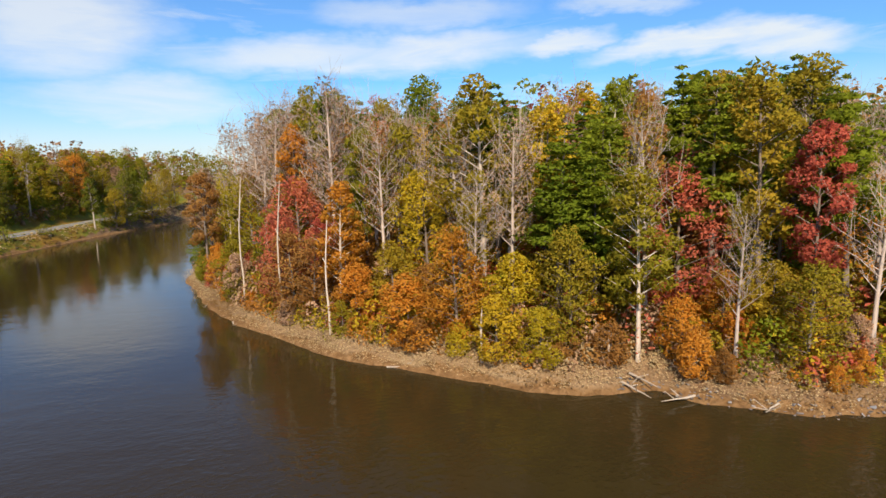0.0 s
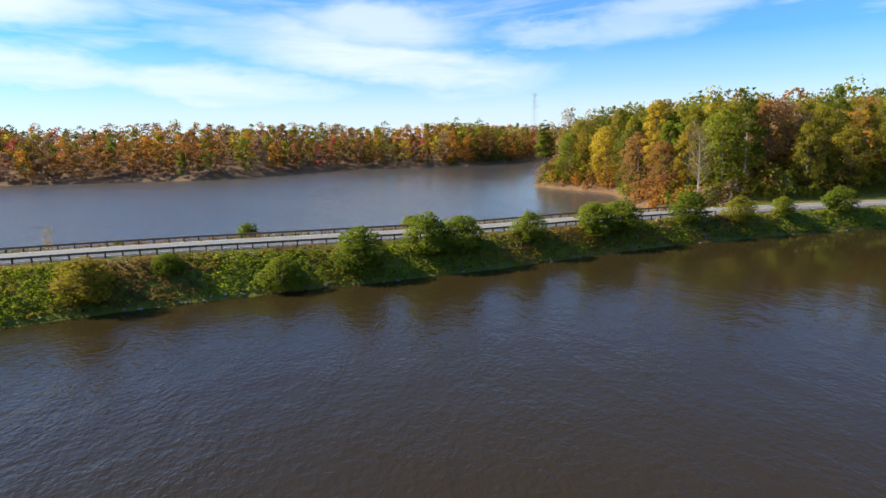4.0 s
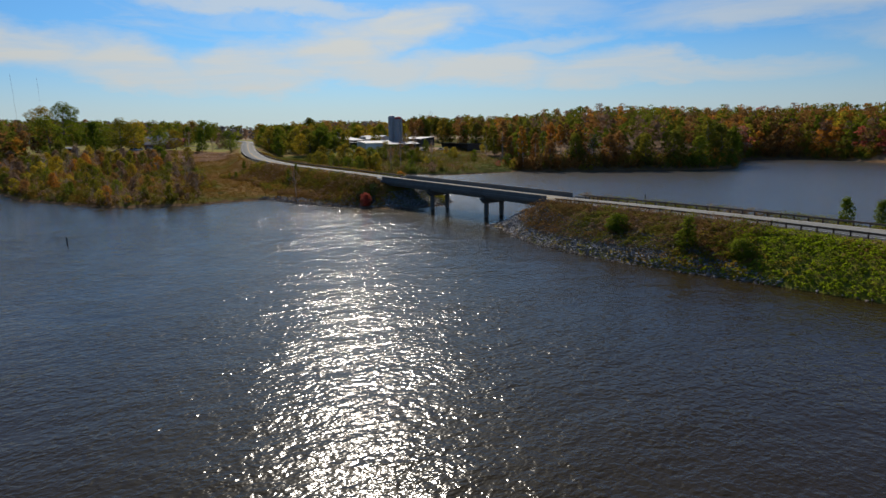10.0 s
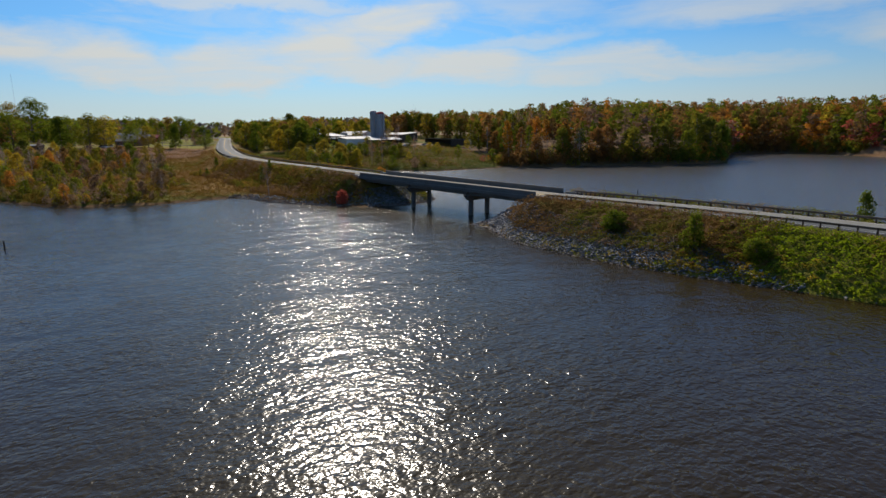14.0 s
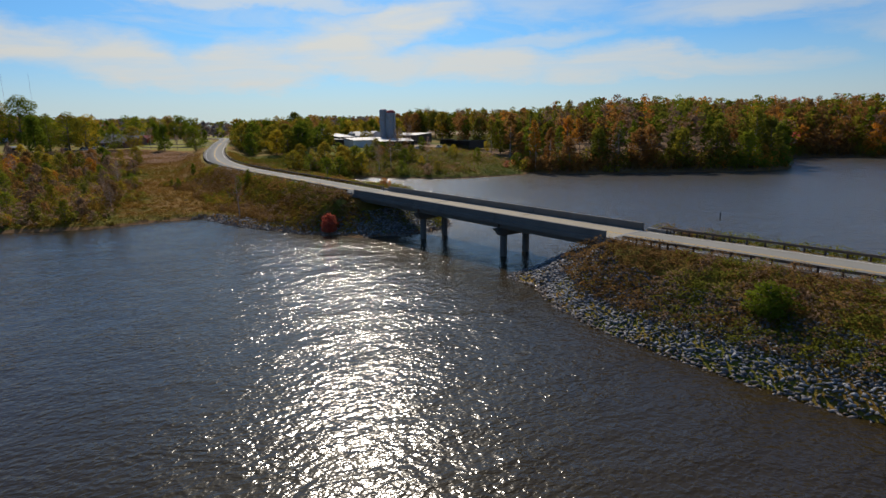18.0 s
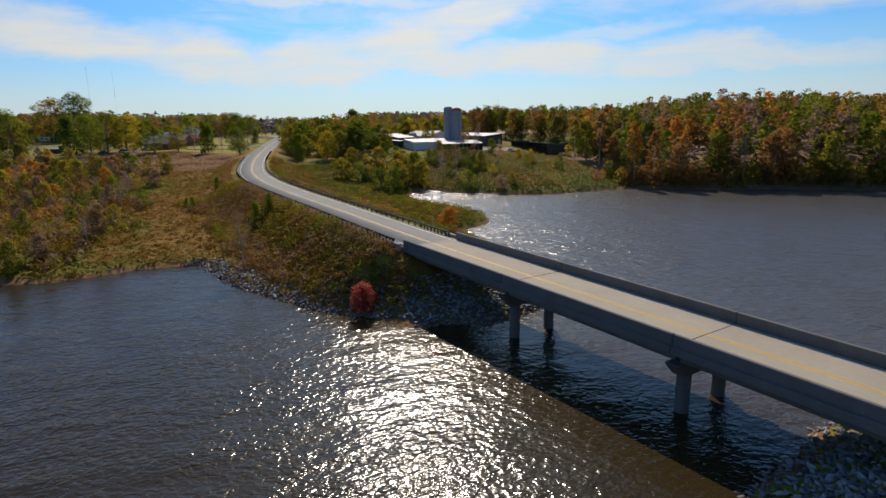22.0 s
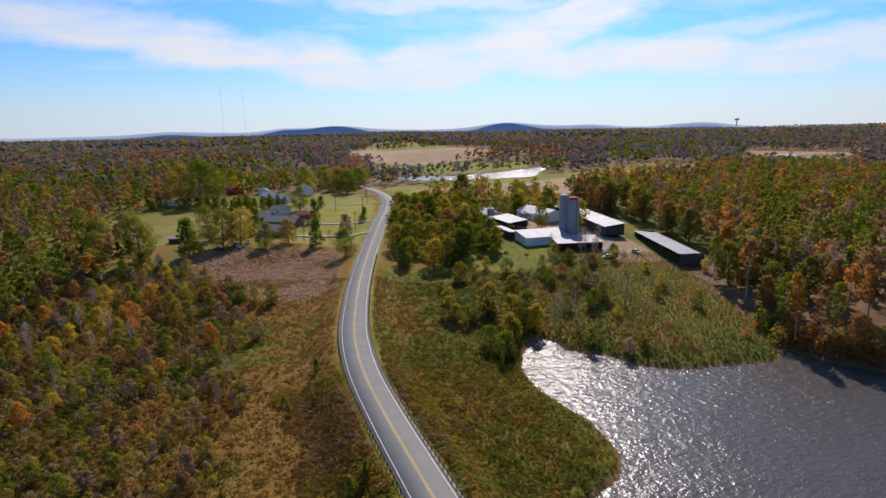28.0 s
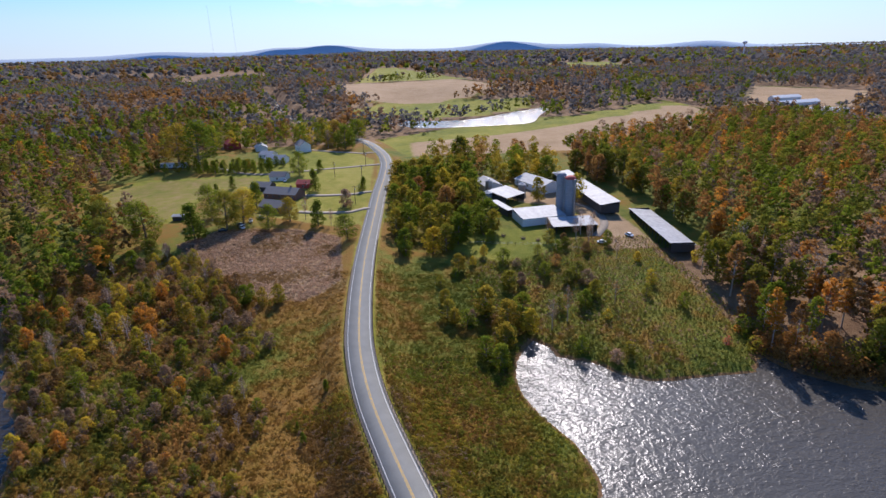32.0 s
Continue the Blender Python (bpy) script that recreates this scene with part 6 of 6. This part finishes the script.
gable("field_shed", -401, -76, 80, 5.5, 4, 2.4, 0.6, DARK_WALL, METAL_ROOF, "tiny field shed with a pale roof", 0, cat="shed")


def trailer(x, y, turn):
    t = empty("mobile_home", (x, y, z_at(x, y)), turn)
    tagged(t, "long white mobile home below dark trees", "mobile home")
    part("body", box_bm((18, 4.4, 2.7), (0, 0, 1.95), 0.06), WHITE_WALL, t)
    part("roof", box_bm((18.3, 4.7, 0.14), (0, 0, 3.37), 0.03), METAL_ROOF, t)
    part("skirt", box_bm((17.8, 4.2, 0.7), (0, 0, 0.32)), DARK_WALL, t)
    for k in range(6):
        f = part("window", box_bm((1.1, 0.08, 0.9), (-7.4 + k * 2.9, 2.22, 2.2), 0.02), WHITE_PAINT, t)
        part("pane", box_bm((0.95, 0.05, 0.75), (-7.4 + k * 2.9, 2.27, 2.2)), GLASS, f)
        f = part("window", box_bm((1.1, 0.08, 0.9), (-7.4 + k * 2.9, -2.22, 2.2), 0.02), WHITE_PAINT, t)
        part("pane", box_bm((0.95, 0.05, 0.75), (-7.4 + k * 2.9, -2.27, 2.2)), GLASS, f)
    return t


trailer(-522, -117, 80)
PAINTS = [solid("white_car_paint", (0.75, 0.75, 0.76), 0.25, wear=0.05), solid("dark_car_paint", (0.03, 0.035, 0.045), 0.2, wear=0.05), solid("silver_car_paint", (0.42, 0.43, 0.44), 0.25, 0.5, wear=0.05)]


def car(x, y, turn, paint, label):
    c = empty("car", (x, y, z_at(x, y)), turn)
    tagged(c, label, "car", group="parked cars")
    part("body", box_bm((4.4, 1.78, 0.62), (0, 0, 0.62), 0.14), paint, c)
    cab = bmesh.new()
    bmesh.ops.create_cube(cab, size=1.0)
    bmesh.ops.scale(cab, vec=(2.5, 1.6, 0.6), verts=cab.verts)
    for v in cab.verts:
        if v.co.z > 0:
            v.co.x *= 0.68
            v.co.y *= 0.86
    bmesh.ops.translate(cab, vec=(-0.2, 0, 1.2), verts=cab.verts)
    part("glasshouse", cab, GLASS, c)
    part("roof", box_bm((1.65, 1.36, 0.06), (-0.2, 0, 1.52), 0.02), paint, c)
    for wx_ in (-1.35, 1.35):
        for wy in (-0.8, 0.8):
            bm = tube_bm(0.32, 0.2, (0, 0, -0.1), 14)
            bmesh.ops.transform(bm, matrix=Matrix.Translation((wx_, wy, 0.32)) @ Matrix.Rotation(radians(90), 4, "X"), verts=bm.verts)
            wheel = part("wheel", bm, RUBBER, c)
    for wy in (-0.6, 0.6):
        part("headlight", box_bm((0.06, 0.3, 0.14), (2.19, wy, 0.7), 0.02), GLASS, c)
    return c


car(-379, -41, 30, PAINTS[0], "white car parked at the field edge")
car(-383, -42.5, 60, PAINTS[2], "silver car parked among old vehicles")
car(-389, -39, 10, PAINTS[0], "white van-like car under trees")
car(-376, -49, 100, PAINTS[1], "dark car in long grass")
car(-393, -35, 45, PAINTS[2], "silver car beside the houses")
car(-466, -34, 5, PAINTS[0], "white car on a gravel drive")
car(-338, 118, 70, PAINTS[0], "white pickup-like car on the farm track")
car(-345, 133, 20, PAINTS[0], "white car beside the long shed")


def mailbox(x, y):
    m = empty("mailbox", (x, y, z_at(x, y)), 10)
    tagged(m, "black roadside mailbox on a wooden post", "mailbox")
    part("post", box_bm((0.12, 0.12, 1.2), (0, 0, 0.5), 0.01), WOOD_POST, m)
    part("box", box_bm((0.55, 0.3, 0.34), (0, 0, 1.26), 0.07), PAINTS[1], m)
    part("flag", box_bm((0.16, 0.02, 0.1), (0.1, 0.17, 1.35)), RED_WALL, m)


mailbox(-372, 25.6)

# Cattle fence below the barns.
fence = new("pasture_fence")
tagged(fence, "weathered wire fence on wooden posts below the barns", "fence")
line = spline([(-347, 62), (-344, 78), (-340, 94), (-333, 108)], 3.2)
line = np.c_[line, between(GZ, line[:, 0], line[:, 1])]
for x, y, z in line:
    part("post", box_bm((0.14, 0.14, 1.5), (x, y, z + 0.6), 0.01), WOOD_POST, fence)
for k in (0.35, 0.75, 1.15):
    sweep("wire", line + (0, 0, k), [(-0.015, -0.015), (0.015, -0.015), (0.0, 0.02)], STEEL, fence)

# Poultry sheds far off beyond the crop field, masts, pylon.
for x, y, l, turn in ((-739, 500, 56, 103), (-664, 486, 44, 40), (-790, 520, 40, 100)):
    gable("far_shed", x, y, turn, l, 11, 3.5, 2.5, WHITE_WALL, WHITE_WALL, "long white shed beyond the crop field", 0, cat="shed", door=False)


def mast(x, y, h, label):
    z = z_at(x, y)
    m = empty("radio_mast", (x, y, z))
    tagged(m, label, "mast", group="masts")
    for k in range(3):
        a = k * 2.094
        part("leg", tube_bm(0.10, h, (0.5 * math.cos(a), 0.5 * math.sin(a), -1), 4), STEEL, m)
    for k in range(14):
        part("brace", box_bm((1.0, 0.9, 0.2), (0, 0, h * (k + 0.5) / 14)), STEEL, m)


for yaw, dist, h, label in ((104.6, 2600, 235, "slender lattice radio mast on the horizon"), (102.7, 3000, 255, "faint lattice radio mast on the horizon")):
    mast(-113 - math.sin(radians(yaw)) * dist, 27 + math.cos(radians(yaw)) * dist, h, label)


def pylon(x, y, h):
    z = z_at(x, y)
    p = empty("power_pylon", (x, y, z), 20)
    tagged(p, "grey lattice power pylon above the far trees", "pylon")
    for sx in (-1, 1):
        for sy in (-1, 1):
            part("leg", joined_limb([((sx * 4, sy * 4, -1), (sx * 0.8, sy * 0.8, h))], 0.10), STEEL, p)
    for k, wdt in ((0.72, 16), (0.84, 13), (0.96, 10)):
        part("crossarm", box_bm((wdt, 0.3, 0.3), (0, 0, h * k)), STEEL, p)
    for k in range(7):
        s = 4 - 3.2 * (k + 0.5) / 7
        part("brace", joined_limb([((-s, -s, h * k / 7), (s, -s, h * (k + 1) / 7)), ((s, s, h * k / 7), (-s, s, h * (k + 1) / 7)), ((-s, s, h * k / 7), (-s, -s, h * (k + 1) / 7)), ((s, -s, h * k / 7), (s, s, h * (k + 1) / 7))], 0.06), STEEL, p)


def joined_limb(lines, r):
    co, idx = joined([limb(a, b, r, r, 4) for a, b in lines])
    bm = bmesh.new()
    vs = [bm.verts.new(c) for c in co]
    for f in idx:
        bm.faces.new([vs[i] for i in f])
    return bm


pylon(262, 760, 62)


def utility_pole(x, y, turn):
    p = empty("utility_pole", (x, y, z_at(x, y)), turn)
    tagged(p, "brown wooden utility pole with a crossarm beside the road", "utility pole", group="utility poles")
    part("pole", tube_bm(0.16, 10.4, (0, 0, -0.4), 10, 0.11), WOOD_POST, p)
    part("crossarm", box_bm((2.4, 0.12, 0.14), (0, 0.12, 9.2), 0.01), WOOD_POST, p)
    for k in (-1.05, 0.0, 1.05):
        part("insulator", tube_bm(0.06, 0.2, (k, 0.12, 9.27), 8), STEEL, p)
    part("transformer", tube_bm(0.24, 0.8, (0.34, 0, 7.6), 12), STEEL, p)


for x, y in ((-412, 10.5), (-458, 13), (-500, 14.5), (-545, 12), (-590, 2), (-425, -16), (-470, -4)):
    utility_pole(x, y, 85)


def water_tower(x, y, h):
    t = empty("water_tower", (x, y, z_at(x, y)))
    tagged(t, "pale water tower on the wooded skyline", "water tower")
    part("stem", tube_bm(2.2, h, (0, 0, -1), 16, 1.8), WHITE_WALL, t)
    bm = bmesh.new()
    bmesh.ops.create_uvsphere(bm, u_segments=20, v_segments=12, radius=8.0)
    bmesh.ops.scale(bm, vec=(1, 1, 0.62), verts=bm.verts)
    bmesh.ops.translate(bm, vec=(0, 0, h + 3), verts=bm.verts)
    part("bowl", bm, WHITE_WALL, t, "", True)
    part("walkway", tube_bm(8.4, 0.5, (0, 0, h + 2.2), 20), STEEL, t)


water_tower(-113 - math.sin(radians(57.5)) * 2300, 27 + math.cos(radians(57.5)) * 2300, 46)


def hay_ring(x, y):
    f = empty("hay_feeder", (x, y, z_at(x, y)))
    tagged(f, "rusty round hay feeder standing in the pasture", "hay feeder", group="hay feeders")
    for z in (0.15, 0.6, 1.05):
        ring = [limb((1.1 * math.cos(a), 1.1 * math.sin(a), z), (1.1 * math.cos(a + 0.5236), 1.1 * math.sin(a + 0.5236), z), 0.04, 0.04, 4) for a in np.arange(12) * 0.5236]
        raw("hoop", *joined(ring), 4, RAIL_STEEL, f)
    for a in np.arange(6) * 1.0472:
        part("upright", tube_bm(0.035, 1.1, (1.1 * math.cos(a), 1.1 * math.sin(a), 0), 6), RAIL_STEEL, f)
    part("hay", tube_bm(0.85, 0.7, (0, 0, 0), 14, 0.6), LEAF["straw"], f, "trampled straw")


for x, y in ((-353, 78), (-349, 86), (-346, 92), (-356, 70)):
    hay_ring(x, y)


# ---- shore details: rock armour, stones, driftwood, markers ----
def stone_mesh(seed):
    r = np.random.default_rng(seed)
    bm = bmesh.new()
    for v in r.uniform(-1, 1, (9, 3)):
        bm.verts.new(v / max(0.75, np.linalg.norm(v)) * (0.66, 0.48, 0.30))
    hull = bmesh.ops.convex_hull(bm, input=bm.verts)
    bmesh.ops.delete(bm, geom=[g for g in hull["geom_interior"] if isinstance(g, bmesh.types.BMVert)], context="VERTS")
    bmesh.ops.recalc_face_normals(bm, faces=bm.faces)
    me = bpy.data.meshes.new("stone")
    bm.to_mesh(me)
    bm.free()
    me.materials.append(ROCK)
    return me


STONES = [stone_mesh(s) for s in range(8)]


def stones(owner, places, size, seed, single=300, pick=None):
    """Stones lying on the bank: some hundred as pieces of their own, the rest in one mesh."""
    r = np.random.default_rng(seed)
    order = np.argsort(np.hypot(places[:, 0] - pick[0], places[:, 1] - pick[1])) if pick else np.arange(len(places))
    places = places[order]
    z = between(GZ, places[:, 0], places[:, 1])
    shapes = [(np.array([v.co[:] for v in me.vertices]), np.array([p.vertices[:] for p in me.polygons])) for me in STONES]
    bulk = []
    for k, ((x, y), h) in enumerate(zip(places, z)):
        m = Matrix.Translation((x, y, h + size * 0.12)) @ Euler(r.uniform(-0.5, 0.5, 3) + (0, 0, r.uniform(0, 6))).to_matrix().to_4x4() @ Matrix.Diagonal((*(size * r.uniform(0.45, 1.3) * np.array([1, r.uniform(0.7, 1.1), r.uniform(0.6, 1)])), 1))
        if k < single:
            s = new("stone", STONES[k % 8])
            s.parent = owner
            s.matrix_world = m
        else:
            co, f = shapes[k % 8]
            bulk.append((co @ np.array(m.to_3x3()).T + np.array(m.translation), f))
    if bulk:
        co, f = joined(bulk)
        b = raw("rubble", co, f, 3, ROCK, owner)
        tagged(b, "", kind="stuff")


def riprap(label, count, box, keep, gap, size, seed, single, pick):
    e = new("riprap")
    tagged(e, label, "riprap", group="rock armour")
    stones(e, scatter(count, box, keep, gap, seed), size, seed, single, pick)


riprap("bank of loose grey quarry stones below the east abutment", 7000, (-115, -52, 42, 66), lambda x, y: (off_shore(x, y) > -0.8) & (off_shore(x, y) < np.interp(x, [-108, -100, -80, -66, -54], [5.0, 7.0, 8.5, 6.5, 1.0])) & (off_road(x, y) > 4.2), 0.25, 0.52, 71, 300, (-95, 46))
riprap("bank of loose grey quarry stones below the west abutment", 2600, (-187, -138, 8, 44), lambda x, y: (off_shore(x, y) > -0.8) & (off_shore(x, y) < np.interp(x, [-186, -178, -160, -150], [1.6, 3.4, 4.6, 4.2])), 0.30, 0.60, 72, 300, (-155, 26))
riprap("grey stones along the cove side of the road bank", 700, (-196, -142, 50, 64), lambda x, y: (off_shore(x, y) > -0.6) & (off_shore(x, y) < 2.2), 0.4, 0.6, 73, 120, (-160, 58))
riprap("line of pale stones at the causeway waterline", 1100, (-66, 130, 46, 88), lambda x, y: (off_shore(x, y) > -0.4) & (off_shore(x, y) < 0.7), 0.45, 0.5, 74, 300, (-20, 64))
riprap("grey stones under the bridge ends", 4000, (-157, -100, 36, 68), lambda x, y: (off_road(x, y) < 13) & ((x > -118) | (off_road(x, y) < 9)) & (between(GZ, x, y) > -0.3) & (between(GZ, x, y) < 3.6), 0.34, 0.62, 75, 120, (-110, 57))
riprap("scatter of pale stones on the headland beach", 260, (26, 46, -52, -24), lambda x, y: (off_shore(x, y) > -0.5) & (off_shore(x, y) < 0.9), 0.3, 0.36, 76, 120, (32, -37))


def log(x, y, turn, length, tilt, r, label, branch=3):
    rr = np.random.default_rng(int(abs(x * 13 + y * 7)) + 3)
    pieces, last = [], np.zeros(3)
    for k in range(4):
        nxt = last + np.array([length / 4, rr.normal() * 0.08 * length / 4, rr.normal() * 0.05 * length / 4])
        pieces.append(limb(last, nxt, r * (1 - k * 0.2), r * (1 - (k + 1) * 0.2), 7))
        last = nxt
    ob = raw("driftwood_log", *joined(pieces), 4, DEADWOOD)
    ob.matrix_world = pose(x, y, max(z_at(x, y), -0.2) + r * 0.6, 0, -tilt, turn)
    tagged(ob, label, "log", group="driftwood")
    for k in range(branch):
        at = length * rr.uniform(0.3, 0.85)
        part("branch", joined_limb([((at, 0, 0), (at + rr.uniform(0.2, 0.9), rr.uniform(-0.9, 0.9), rr.uniform(0.1, 0.9)))], r * 0.3), DEADWOOD, ob)
    return ob


for x, y, turn, length, tilt, r in ((41.5, -24.5, 195, 3.2, -6, 0.12), (42.0, -25.6, 200, 2.8, -8, 0.13), (53, -6.5, 250, 3.0, 4, 0.10), (47.5, -16.0, 255, 5.5, 6, 0.12), (76, 10.2, 190, 3.2, -14, 0.09), (88, 15.2, 170, 2.4, -10, 0.08), (37.8, -28.8, 100, 3.4, 3, 0.12), (34.5, -33.5, 120, 2.6, 2, 0.10), (39.5, -30.5, 60, 2.2, 8, 0.09)):
    log(x, y, turn, length, tilt, r, "bleached driftwood log at the water's edge")


def snag(x, y, h, r, lean, label):
    pieces, last = [], np.zeros(3)
    for k in range(5):
        nxt = np.array([lean * h * (k + 1) / 5, 0.02 * h * math.sin(k), h * (k + 1) / 5])
        pieces.append(limb(last, nxt, r * (1 - k * 0.13), r * (1 - (k + 1) * 0.13), 8))
        last = nxt
    ob = raw("dead_trunk", *joined(pieces), 4, PALE_BARK)
    ob.matrix_world = pose(x, y, z_at(x, y) - 0.1, 0, 0, 30)
    tagged(ob, label, "tree trunk", group="dead trunks")
    part("stub", joined_limb([((lean * h * 0.6, 0, h * 0.6), (lean * h * 0.6 + 0.5, 0.2, h * 0.68))], r * 0.3), PALE_BARK, ob)
    part("stub", joined_limb([((lean * h * 0.8, 0, h * 0.8), (lean * h * 0.8 - 0.4, -0.3, h * 0.86))], r * 0.25), PALE_BARK, ob)


for x, y, h, r, lean in ((61.8, -1.6, 12.5, 0.15, -0.03), (48.3, -14.6, 5.5, 0.16, -0.02), (54.5, -9.0, 3.0, 0.16, 0.0), (69, 3.6, 17, 0.15, -0.06), (80, 9, 17, 0.14, -0.07), (43.5, -24.6, 3.0, 0.15, 0.02)):
    snag(x, y, h, r, lean, "pale weathered trunk at the edge of the wood")


def marker(x, y, h, mat, label):
    m = new("marker_post")
    m.matrix_world = pose(x, y, -2.0)
    tagged(m, label, "marker post", group="marker posts")
    part("pole", tube_bm(0.11, h + 2.0, (0, 0, 0), 12), mat, m)
    part("band", tube_bm(0.125, 0.18, (0, 0, h + 1.5), 12), RED_WALL if mat is WHITE_PAINT else DARK_WALL, m)
    part("cap", tube_bm(0.13, 0.10, (0, 0, h + 2.0), 12, 0.05), mat, m)


marker(71.4, 55.1, 1.15, WHITE_PAINT, "white hazard marker post in the cove")
marker(-125.6, -30.0, 1.2, DARK_WALL, "dark timber marker post in the lake")
marker(-128.3, 103.0, 1.3, DARK_WALL, "dark timber marker post beyond the causeway")
